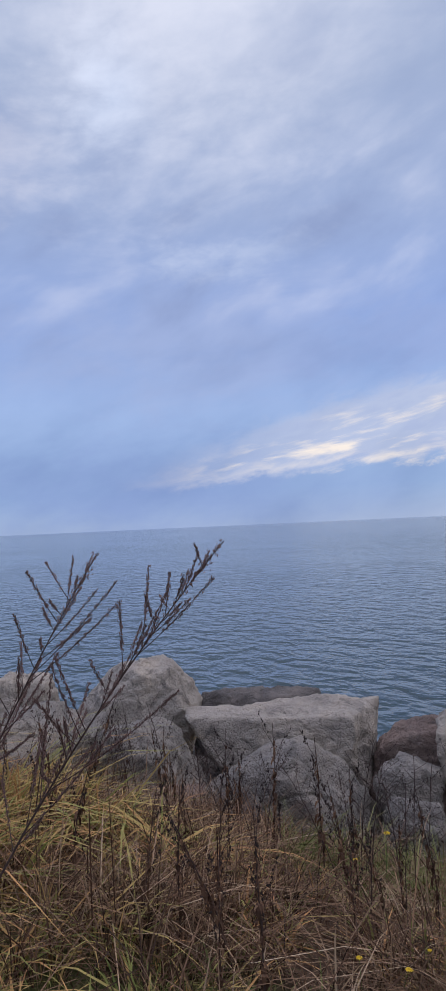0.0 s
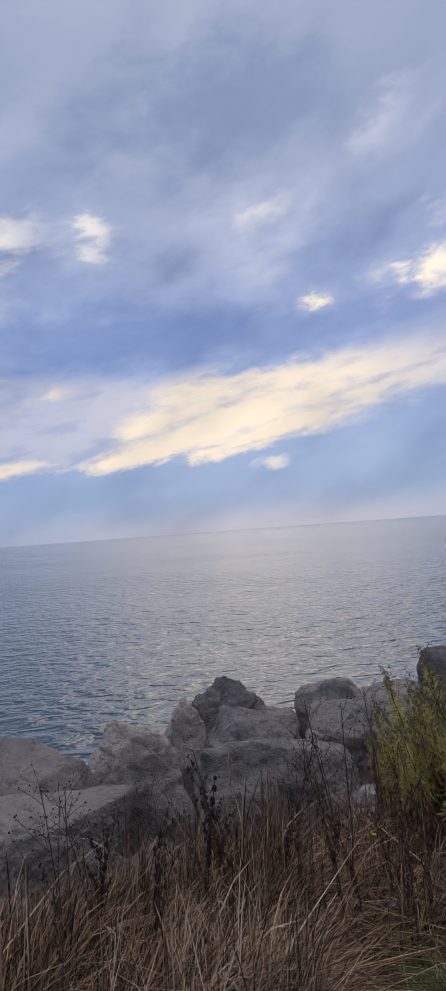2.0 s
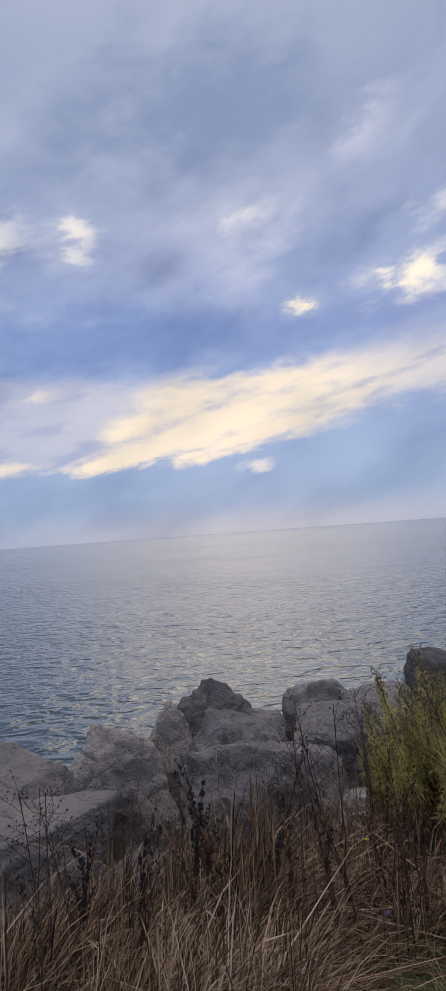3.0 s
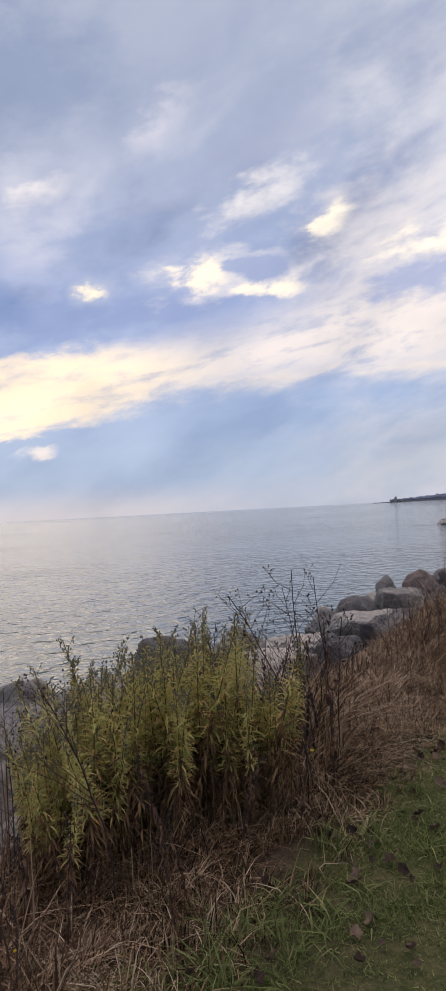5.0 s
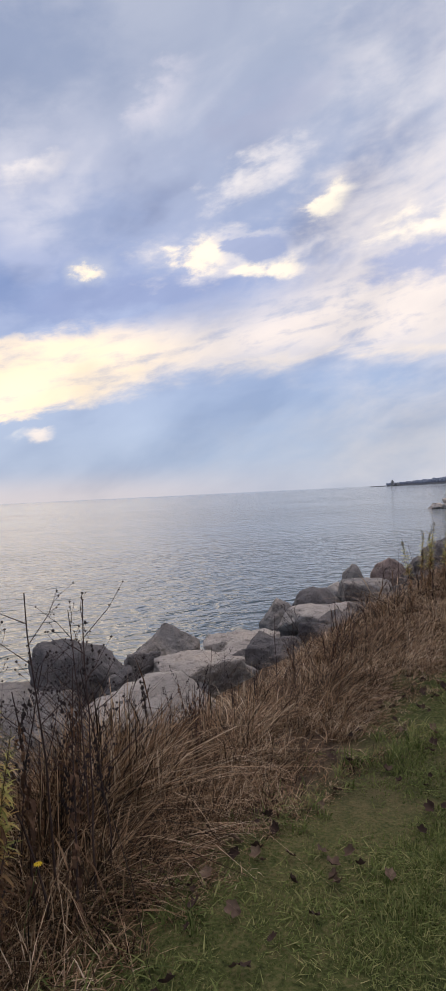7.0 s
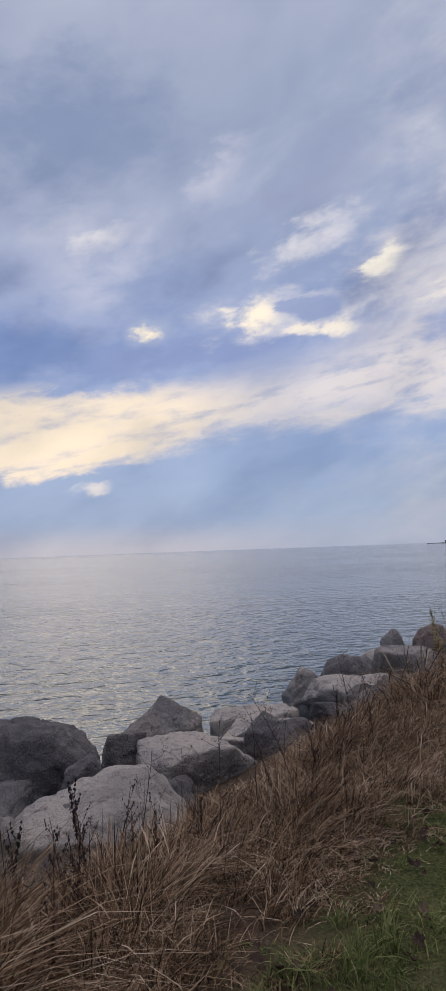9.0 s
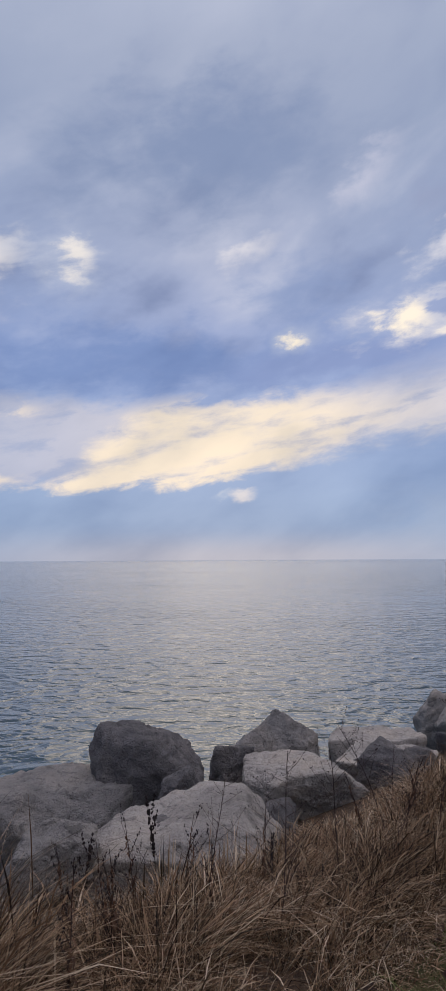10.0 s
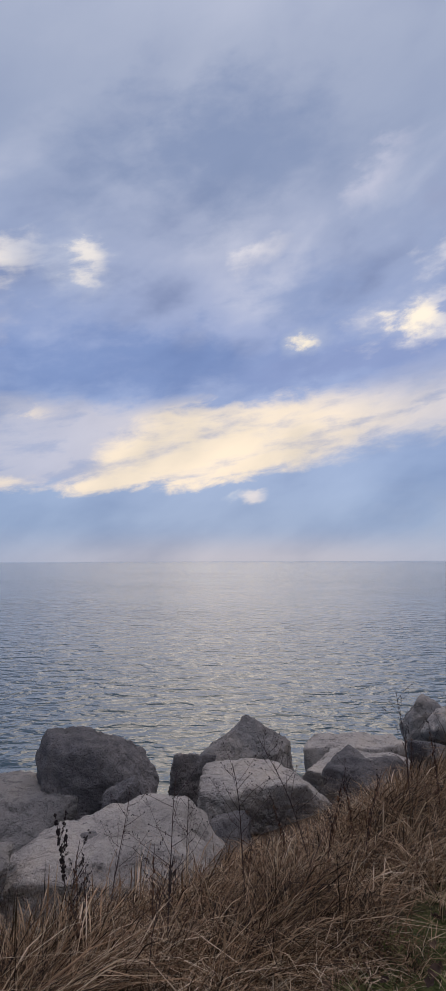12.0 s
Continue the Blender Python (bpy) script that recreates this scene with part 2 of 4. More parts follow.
def rock_material(name, dark, light, warm):
    m, n = material(name)
    pos = n.add("ShaderNodeTexCoord").outputs["Object"]
    shift = n.add("ShaderNodeObjectInfo").outputs["Random"]
    at = n.add("ShaderNodeVectorMath", operation="ADD")
    n.put(at.inputs[0], pos), n.put(at.inputs[1], n.xyz(n.math("MULTIPLY", shift, 37.0), n.math("MULTIPLY", shift, 11.0), shift))
    at = at.outputs[0]
    broad = n.noise(at, 1.9, 5, 0.6, 0.4)
    grain = n.noise(at, 22, 6, 0.7)
    fleck = n.noise(at, 95, 3, 0.6)
    c = n.ramp(broad, [(0.3, dark), (0.5, light), (0.68, warm)])
    c = n.mix(n.step(grain, 0.32, 0.78, 0.0, 0.42), c, n.mix(0.5, c, (0.05, 0.046, 0.043)))
    c = n.mix(n.step(fleck, 0.58, 0.78, 0.0, 0.2), c, (0.5, 0.47, 0.43))
    blot = n.noise(at, 6, 4, 0.65, 0.8)
    c = n.mix(n.step(blot, 0.54, 0.68, 0.0, 0.55), c, (0.075, 0.068, 0.064))
    pits = n.add("ShaderNodeTexVoronoi", feature="F1")
    n.put(pits.inputs["Vector"], at)
    pits.inputs["Scale"].default_value = 26
    crack = n.add("ShaderNodeTexVoronoi", feature="DISTANCE_TO_EDGE")
    wob = n.add("ShaderNodeVectorMath", operation="MULTIPLY_ADD")
    n.put(wob.inputs[0], n.noise(at, 5, 4, 0.6, out=1)), n.put(wob.inputs[1], (0.5, 0.5, 0.5)), n.put(wob.inputs[2], at)
    n.put(crack.inputs["Vector"], wob.outputs[0])
    crack.inputs["Scale"].default_value = 2.2
    line = n.step(crack.outputs[0], 0.0, 0.03)
    c = n.mix(n.math("MULTIPLY", n.math("SUBTRACT", 1.0, line), 0.22), c, (0.05, 0.045, 0.042))
    h = n.math("ADD", n.math("MULTIPLY", broad, 1.2), n.math("MULTIPLY", grain, 0.55))
    h = n.math("ADD", h, n.math("MULTIPLY", fleck, 0.12))
    h = n.math("ADD", h, n.math("MULTIPLY", n.step(pits.outputs[0], 0.0, 0.35), 0.18))
    h = n.math("ADD", h, n.math("MULTIPLY", line, 0.1))
    surface(n, c, 0.9, h, 0.075)
    return m


ROCK = {
    "light": rock_material("pale limestone", (0.31, 0.275, 0.24), (0.44, 0.39, 0.34), (0.52, 0.445, 0.365)),
    "mid": rock_material("grey limestone", (0.18, 0.167, 0.156), (0.285, 0.258, 0.232), (0.36, 0.313, 0.265)),
    "dark": rock_material("dark grey stone and gap-shade rubble", (0.103, 0.0955, 0.0943), (0.176, 0.159, 0.151), (0.238, 0.207, 0.186)),
    "brown": rock_material("reddish stone", (0.14, 0.102, 0.0901), (0.238, 0.174, 0.148), (0.292, 0.224, 0.19)),
}


def blade_material(name, stops, see_through=0.25, whole=False):
    """Leaves and blades, each with a colour of its own, in drifts."""
    m, n = material(name)
    own = n.add("ShaderNodeObjectInfo").outputs["Random"] if whole else n.add("ShaderNodeNewGeometry").outputs["Random Per Island"]
    pos = n.add("ShaderNodeTexCoord").outputs["Object"]
    drift = n.noise(pos, 1.3, 3)
    grain = n.noise(pos, 60, 2)
    f = n.math("ADD", n.math("MULTIPLY", own, 0.55), n.math("MULTIPLY", drift, 0.5))
    c = n.ramp(f, stops)
    c = n.mix(n.math("MULTIPLY", grain, 0.35), c, n.mix(0.5, c, (0.03, 0.022, 0.015)))
    surface(n, c, 0.75, None, 0.0, see_through, 0.1)
    return m


STRAW = blade_material("dry grass", [(0.27, (0.017, 0.011, 0.008)), (0.43, (0.058, 0.037, 0.019)), (0.55, (0.165, 0.092, 0.05)), (0.65, (0.34, 0.21, 0.118)), (0.74, (0.53, 0.37, 0.23)), (0.85, (0.76, 0.61, 0.44))])
LAWN = blade_material("short green grass", [(0.2, (0.05, 0.07, 0.02)), (0.42, (0.12, 0.152, 0.044)), (0.64, (0.195, 0.215, 0.072)), (0.84, (0.33, 0.3, 0.13)), (0.97, (0.54, 0.45, 0.28))])
RANK = blade_material("yellowing broad grass", [(0.1, (0.13, 0.19, 0.05)), (0.36, (0.33, 0.33, 0.1)), (0.55, (0.58, 0.42, 0.16)), (0.72, (0.62, 0.34, 0.14)), (0.9, (0.42, 0.2, 0.11))])
TANGLE = blade_material("dead brown stems", [(0.15, (0.028, 0.016, 0.011)), (0.45, (0.115, 0.062, 0.038)), (0.7, (0.27, 0.165, 0.1)), (0.92, (0.52, 0.38, 0.25))], 0.1)
ROD = blade_material("goldenrod leaf", [(0.12, (0.18, 0.2, 0.06)), (0.34, (0.4, 0.4, 0.13)), (0.5, (0.58, 0.54, 0.19)), (0.64, (0.72, 0.58, 0.22)), (0.78, (0.6, 0.36, 0.14)), (0.9, (0.36, 0.17, 0.09))], 0.4)
ROD_LOW = blade_material("withered goldenrod leaf", [(0.15, (0.06, 0.032, 0.02)), (0.5, (0.19, 0.1, 0.056)), (0.85, (0.36, 0.22, 0.1))], 0.15)
DEAD_LEAF = blade_material("curled dead leaf", [(0.15, (0.035, 0.021, 0.015)), (0.5, (0.11, 0.06, 0.038)), (0.8, (0.22, 0.125, 0.075)), (0.95, (0.36, 0.23, 0.13))], 0.15)
LITTER = blade_material("fallen leaf", [(0.15, (0.025, 0.016, 0.013)), (0.5, (0.065, 0.04, 0.03)), (0.7, (0.13, 0.085, 0.06)), (0.82, (0.22, 0.15, 0.1)), (0.95, (0.5, 0.4, 0.25))], 0.1, True)
GREEN = blade_material("green weed leaf", [(0.1, (0.042, 0.084, 0.0224)), (0.5, (0.084, 0.154, 0.042)), (0.9, (0.154, 0.224, 0.063))], 0.3)


def plain_material(name, a, b, scale, rough=0.85, bump=0.004):
    m, n = material(name)
    pos = n.add("ShaderNodeTexCoord").outputs["Object"]
    v = n.noise(pos, scale, 5, 0.65)
    w = n.noise(pos, scale * 7, 4, 0.6)
    c = n.mix(v, a, b)
    c = n.mix(n.math("MULTIPLY", w, 0.4), c, n.mix(0.5, c, (0.02, 0.016, 0.012)))
    surface(n, c, rough, n.math("ADD", v, w), bump)
    return m


STEM = plain_material("dead stem", (0.03, 0.018, 0.0158), (0.0975, 0.06, 0.0495), 14)
SEED = plain_material("dark seed head", (0.014, 0.01, 0.009), (0.045, 0.028, 0.024), 60)
PLUME = plain_material("reddish seed plume", (0.1, 0.055, 0.05), (0.26, 0.16, 0.14), 40)
ROD_STEM = plain_material("goldenrod stem", (0.09, 0.06, 0.03), (0.16, 0.12, 0.05), 20)
ROD_TOP = plain_material("faded goldenrod plume", (0.14, 0.13, 0.08), (0.27, 0.25, 0.18), 60)
PETAL = plain_material("yellow petal", (0.75, 0.5, 0.02), (0.85, 0.62, 0.04), 30, 0.6)
PURPLE = plain_material("violet petal", (0.2, 0.15, 0.5), (0.3, 0.22, 0.6), 30, 0.6)


def soil_material():
    m, n = material("soil under grass")
    pos = n.add("ShaderNodeTexCoord").outputs["Object"]
    v, w, g = n.noise(pos, 0.9, 5), n.noise(pos, 12, 6, 0.7), n.noise(pos, 70, 3)
    # turf inland, dead thatch and earth on the bank
    s = n.add("ShaderNodeSeparateXYZ")
    n.put(s.inputs[0], pos)
    inland = n.step(s.outputs[2], -0.06, -0.005)
    bank = n.ramp(w, [(0.3, (0.039, 0.0273, 0.0208)), (0.55, (0.0975, 0.065, 0.0442)), (0.8, (0.182, 0.13, 0.0845))])
    turf = n.ramp(n.math("ADD", n.math("MULTIPLY", n.math("ADD", n.math("MULTIPLY", v, 0.5), n.math("MULTIPLY", w, 0.5)), 0.6), n.math("MULTIPLY", g, 0.45)), [(0.38, (0.022, 0.028, 0.01)), (0.5, (0.065, 0.075, 0.024)), (0.62, (0.13, 0.11, 0.05))])
    surface(n, n.mix(inland, bank, turf), 0.95, n.math("ADD", w, n.math("MULTIPLY", g, 0.5)), 0.03, 0, 0.08)
    return m


SOIL = soil_material()


def water_material():
    m, n = material("lake water")
    pos = n.add("ShaderNodeTexCoord").outputs["Object"]
    mp = n.add("ShaderNodeMapping")
    n.put(mp.inputs[0], pos)
    mp.inputs["Rotation"].default_value = (0, 0, radians(-8))
    mp.inputs["Scale"].default_value = (0.9, 1.2, 1)
    swell = n.noise(mp.outputs[0], 1.5, 2, 0.5, 0.5)
    chop = n.noise(mp.outputs[0], 4.5, 2, 0.5, 0.3)
    wide = n.noise(mp.outputs[0], 0.03, 3, 0.6)
    h = n.math("ADD", n.math("MULTIPLY", swell, n.step(wide, 0.35, 0.65, 0.6, 1.25)), n.math("MULTIPLY", chop, n.step(wide, 0.3, 0.7, 0.14, 0.34)))
    p = surface(n, (0.025, 0.05, 0.06), 0.05, h, 0.21, 0, 0.5)
    p.inputs["IOR"].default_value = 1.333
    return m


WATER = water_material()
# woods tinted grey-blue and land paled: distance haze put into the base colours
FAR_TREES = plain_material("far woods, haze tint", (0.171, 0.205, 0.26), (0.285, 0.317, 0.38), 0.06, 0.95, 0.0)
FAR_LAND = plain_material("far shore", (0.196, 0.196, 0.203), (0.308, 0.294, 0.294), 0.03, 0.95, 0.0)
FAR_WALL = plain_material("far building", (0.3, 0.29, 0.28), (0.38, 0.36, 0.34), 0.3, 0.9, 0.0)

# ---- ground and lake ----
WATER_Z = -1.7


def shore(x):
    """y of the middle of the rock bank at x."""
    c = np.clip(x, -12, 12)
    return 6 + 0.53 * c + 0.012 * c * c + np.where(x > c, 0.75, 0.242) * (x - c)


def off_shore(x, y):
    """Metres out from the middle of the rock bank; inland is negative."""
    return (y - shore(x)) * 0.88


def ground_z(x, y):
    d = off_shore(np.asarray(x, float), np.asarray(y, float))
    # the bank stands further out where the shore swings away
    x_ = np.asarray(x, float)
    d = d - np.interp(x_, (1.6, 3.6, 14, 22), (0, 0.56, 0.5, 0)) * np.interp(d, (-4.5, -3.2, 0, 1.5), (0, 1, 1, 0))
    z = np.interp(d, (-4.2, -3.4, -2.7, -2, -1, 0, 1, 2.5, 12, 40), (0, -0.02, -0.15, -0.45, -0.85, -1.2, -1.7, -2.4, -4, -6))
    return z + 0.02 * np.sin(2.1 * x + 1.3 * y) * np.cos(1.7 * y - 0.8 * x) * np.clip(1 - np.abs(d) / 40, 0, 1)


def mesh_of(name, verts, tris, mat, smooth=False):
    """A mesh from arrays of corners and triangles."""
    me = bpy.data.meshes.new(name)
    v, t = np.asarray(verts, np.float32).reshape(-1, 3), np.asarray(tris, np.int32).reshape(-1, 3)
    me.vertices.add(len(v)), me.loops.add(len(t) * 3), me.polygons.add(len(t))
    me.vertices.foreach_set("co", v.ravel())
    me.loops.foreach_set("vertex_index", t.ravel())
    me.polygons.foreach_set("loop_start", np.arange(len(t), dtype=np.int32) * 3)
    me.polygons.foreach_set("use_smooth", np.full(len(t), smooth))
    me.materials.append(mat)
    me.update(calc_edges=True)
    me.validate()
    return me


def grid_mesh(name, px, py, pz, mat):
    r, c = px.shape
    i = np.arange(r * c).reshape(r, c)
    a, b, d, e = i[:-1, :-1].ravel(), i[:-1, 1:].ravel(), i[1:, 1:].ravel(), i[1:, :-1].ravel()
    return mesh_of(name, np.stack([px, py, pz], -1), np.concatenate([np.stack([a, b, d], 1), np.stack([a, d, e], 1)]), mat, True)


gx = np.concatenate([[-3000, -1200, -400, -150, -70, -40, -28, -22, -18], np.arange(-15, 18, 0.25), [19, 22, 28, 36, 46, 60, 90, 150, 400, 1200, 3000]])
gd = np.concatenate([[-3000, -1200, -400, -120, -50, -25, -16, -11, -8.5], np.arange(-7, 3.1, 0.15), [3.6, 4.5, 6, 9, 14, 24, 40]])
GX, GD = np.meshgrid(gx, gd)
GY = shore(GX) + GD / 0.88
tagged(new("ground", grid_mesh("ground", GX, GY, ground_z(GX, GY), SOIL)), "dark earth and worn turf sloping down to a rocky lake shore", "ground", kind="structure")

ly = np.array([-800, -60, 0, 40, 200, 900, 4600.0])
lx = np.array([-4600, -900, -200, -40, 0, 40, 200, 900, 4600.0])
LX, LY = np.meshgrid(lx, ly)
tagged(new("water", grid_mesh("water", LX, LY, np.full(LX.shape, WATER_Z), WATER)), "calm grey-blue lake with small ripples out to the horizon", "water", kind="structure")


# ---- rocks ----
def sphere(level):
    bm = bmesh.new()
    bmesh.ops.create_icosphere(bm, subdivisions=level, radius=1)
    v = np.array([p.co for p in bm.verts])
    t = np.array([[p.index for p in f.verts] for f in bm.faces])
    bm.free()
    return v / np.linalg.norm(v, axis=1)[:, None], t


BALL = {n: sphere(n) for n in (3, 5, 6)}


def rock_mesh(kind, seed, size, level, mat):
    """A broken quarry stone: a body cut by flat faces with worn edges, then roughened."""
    rng = np.random.default_rng(seed)
    way_, tris = BALL[level]
    faces, depth = [], []
    for s in (-1, 1):
        for k in range(3):
            f = rng.normal(0, 0.24, 3)
            if kind == "slab" and k == 2:
                f *= 0.35
            f[k] += s
            faces.append(f), depth.append(rng.uniform(0.86, 1.04))
    if kind == "peak":
        turn = rng.uniform(0, 6.28)
        for k in range(5):
            a = turn + k * 1.257 + rng.uniform(-0.35, 0.35)
            faces.append((math.cos(a) * 0.66, math.sin(a) * 0.66, rng.uniform(0.8, 1.2))), depth.append(rng.uniform(0.8, 0.9))
    for _ in range(10):
        f = rng.normal(0, 1, 3)
        if kind == "slab":
            f[2] *= 0.45
        else:
            f[2] = abs(f[2]) * 1.1
        faces.append(f), depth.append(rng.uniform(0.86, 1.14))
    f = np.array(faces)
    f /= np.linalg.norm(f, axis=1)[:, None]
    lean = np.maximum(way_ @ f.T, 0) / np.array(depth)
    worn = {"block": 32, "dome": 11}.get(kind, 54)
    r = (lean ** worn).sum(1) ** (-1 / worn)
    p = way_ * r[:, None]
    p = 2 * (p - p.min(0)) / (p.max(0) - p.min(0)) - 1
    p *= np.array(size) / 2
    s = min(1.0, max(size))
    off = Vector(rng.uniform(-50, 50, 3))
    bed = Vector(rng.normal(0, 0.35, 3)) + Vector((0, 0, 1))
    amp = []
    for q in p.tolist():
        q = Vector(q)
        a = noise.fractal(q * 1.6 + off, 0.9, 2.0, 3) * 0.06 + (noise.ridged_multi_fractal(q * 2.7 + off, 0.9, 2.1, 4, 1.0, 2.0) - 1.0) * 0.028
        a += noise.fractal(q * 9 + off, 0.6, 2.0, 4) * 0.02
        # broken bedding layers and a few open cracks
        layer = q.dot(bed) * 7 + noise.noise(q * 2.2 + off) * 2.0
        a += (abs(layer - math.floor(layer) - 0.5) - 0.25) * 0.045 * max(0.0, noise.noise(q * 1.4 - off) + 0.2)
        split = abs(noise.noise(q * 1.25 + off * 2))
        a -= 0.03 * max(0.0, 1 - split / 0.02)
        amp.append(a)
    p += way_ * (np.array(amp) * s)[:, None]
    p = (2 * (p - p.min(0)) / (p.max(0) - p.min(0)) - 1) * np.array(size) / 2
    return mesh_of("rock", p, tris, mat, True)


TONE = {"light": "pale weathered limestone boulder", "mid": "grey weathered limestone boulder", "dark": "dark grey rough boulder", "brown": "reddish-brown angular boulder"}
SHAPE = {"block": "with blunt broken faces", "slab": "with a broad flat top", "peak": "rising to a blunt point", "dome": "with a rounded top"}
rock_count = 0


def rock(x, y, low, top, width, depth, yaw, kind, tone):
    global rock_count
    rock_count += 1
    low = min(low, float(ground_z(x, y)) - 0.08)
    near = math.hypot(x - 0.5, y - 1) < 10.5
    me = rock_mesh(kind, rock_count, (width * (1.18 if kind == "peak" else 1.04), depth * 1.04, (top - low) * 1.02), 6 if near else 5, ROCK[tone])
    ob = tagged(new("boulder", me), f"{TONE[tone]} {SHAPE[kind]}", "boulder", "boulders of the lake bank")
    ob.matrix_world = pose(x, y, (low + top) / 2, 0, 0, yaw)
    return ob


rock(1.21, 7.60, -1.66, -0.18, 1.12, 0.85, 3, "dome", "dark")
rock(2.80, 9.18, -1.94, -0.50, 1.02, 0.77, -9, "peak", "mid")
rock(2.06, 8.23, -1.73, -0.59, 0.56, 0.42, -4, "block", "dark")
rock(1.51, 6.83, -1.25, -0.38, 0.39, 0.35, 0, "block", "dark")
# from here to the last pair, each slab has a narrower dark-toned block beneath
rock(2.75, 7.60, -1.02, -0.59, 1.19, 0.90, -11, "slab", "light")
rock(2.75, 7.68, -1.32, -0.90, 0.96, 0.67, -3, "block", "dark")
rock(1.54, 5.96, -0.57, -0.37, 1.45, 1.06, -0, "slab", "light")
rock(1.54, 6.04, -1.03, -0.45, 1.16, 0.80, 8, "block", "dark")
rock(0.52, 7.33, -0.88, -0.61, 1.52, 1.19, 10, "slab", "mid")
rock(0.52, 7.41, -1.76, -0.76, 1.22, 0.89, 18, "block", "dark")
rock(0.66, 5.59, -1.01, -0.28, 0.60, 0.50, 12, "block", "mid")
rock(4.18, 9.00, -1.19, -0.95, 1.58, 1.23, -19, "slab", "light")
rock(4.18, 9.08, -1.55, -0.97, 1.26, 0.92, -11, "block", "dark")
rock(5.85, 11.49, -2.09, -0.78, 0.85, 0.65, -25, "block", "mid")
rock(6.82, 11.83, -1.96, -0.70, 0.99, 0.76, -29, "block", "dark")
rock(9.13, 13.73, -2.06, -0.59, 0.67, 0.54, -33, "block", "mid")
rock(8.00, 12.59, -1.93, -0.80, 0.78, 0.62, -31, "block", "light")
rock(6.63, 10.61, -1.27, -0.89, 2.30, 1.25, -31, "slab", "light")
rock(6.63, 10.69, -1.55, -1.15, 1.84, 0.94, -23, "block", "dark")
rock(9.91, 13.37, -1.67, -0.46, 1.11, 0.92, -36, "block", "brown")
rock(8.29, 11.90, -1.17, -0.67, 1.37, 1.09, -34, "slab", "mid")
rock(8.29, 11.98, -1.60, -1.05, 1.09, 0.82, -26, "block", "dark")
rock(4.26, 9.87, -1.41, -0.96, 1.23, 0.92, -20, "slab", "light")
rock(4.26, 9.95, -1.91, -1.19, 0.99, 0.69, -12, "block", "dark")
rock(-5.50, 3.89, -1.44, 0.02, 1.04, 0.83, 38, "peak", "light")
rock(-4.65, 4.00, -1.34, -0.29, 0.77, 0.58, 30, "block", "mid")
rock(-4.65, 3.22, -0.64, -0.49, 1.36, 1.03, 35, "slab", "light")
rock(-3.92, 2.85, -0.64, -0.45, 0.56, 0.42, 29, "slab", "dark")
rock(-3.72, 2.24, -0.61, -0.20, 0.36, 0.35, 31, "peak", "dark")
rock(-3.80, 3.55, -1.06, -0.54, 0.33, 0.35, 24, "block", "mid")
rock(-1.93, 5.43, -1.43, 0.15, 0.81, 0.60, -1, "peak", "dark")
rock(-1.72, 5.06, -0.47, -0.07, 0.93, 0.68, -3, "slab", "mid")
rock(-0.75, 5.48, -1.21, 0.08, 1.09, 0.81, -12, "block", "mid")

rock(-8.85, 1.84, -0.98, 0.06, 1.66, 1.24, 69, "block", "light")
rock(-7.81, 0.52, -0.78, -0.02, 1.21, 0.97, 77, "block", "mid")
rock(-7.43, 1.57, -1.15, -0.20, 1.10, 0.88, 66, "block", "mid")
rock(-7.55, 3.05, -1.16, -0.37, 1.98, 0.99, 55, "slab", "light")
rock(-8.57, 3.41, -1.05, -0.46, 1.66, 0.83, 57, "block", "dark")
rock(-6.50, 2.35, -1.36, -0.33, 1.57, 0.78, 54, "block", "mid")
rock(-5.95, 3.15, -1.22, -0.46, 0.60, 0.48, 44, "block", "mid")
rock(-6.57, 4.07, -1.13, -0.42, 1.17, 0.82, 42, "block", "brown")
rock(-5.64, 2.86, -1.22, -0.63, 0.57, 0.40, 44, "block", "mid")
rock(-6.83, 1.21, -1.15, -0.56, 0.93, 0.56, 67, "slab", "brown")
rock(-9.78, 0.92, -0.88, -0.12, 0.95, 0.67, 78, "block", "light")
rock(-7.22, 0.01, -0.64, -0.05, 0.50, 0.40, 81, "block", "dark")
rock(-3.68, 5.24, -1.03, -0.31, 1.33, 0.93, 16, "block", "mid")
rock(-2.67, 5.05, -1.03, -0.08, 0.90, 0.63, 7, "block", "light")
rock(-3.55, 4.25, -0.96, -0.43, 1.79, 0.99, 18, "slab", "mid")
rock(-4.6, 4.62, -0.88, -0.36, 1.05, 0.6, 26, "block", "mid")
rock(-3.98, 3.54, -0.85, -0.45, 0.46, 0.32, 26, "block", "mid")
rock(-1.54, 4.39, -0.79, -0.08, 1.30, 0.78, -5, "block", "mid")
rock(-0.75, 4.84, -0.84, 0.00, 0.94, 0.66, -12, "block", "mid")
rock(-2.33, 5.28, -0.84, 0.01, 0.56, 0.39, 3, "block", "light")
rock(-1.02, 3.63, -0.78, -0.25, 0.31, 0.22, -12, "block", "light")

# rubble between and behind the boulders, coloured dark to paint the gaps' shade
rubble = [rock_mesh("block", 300 + k, (1, 0.8, 0.75), 5, ROCK["dark"]) for k in range(8)]
rng = np.random.default_rng(11)
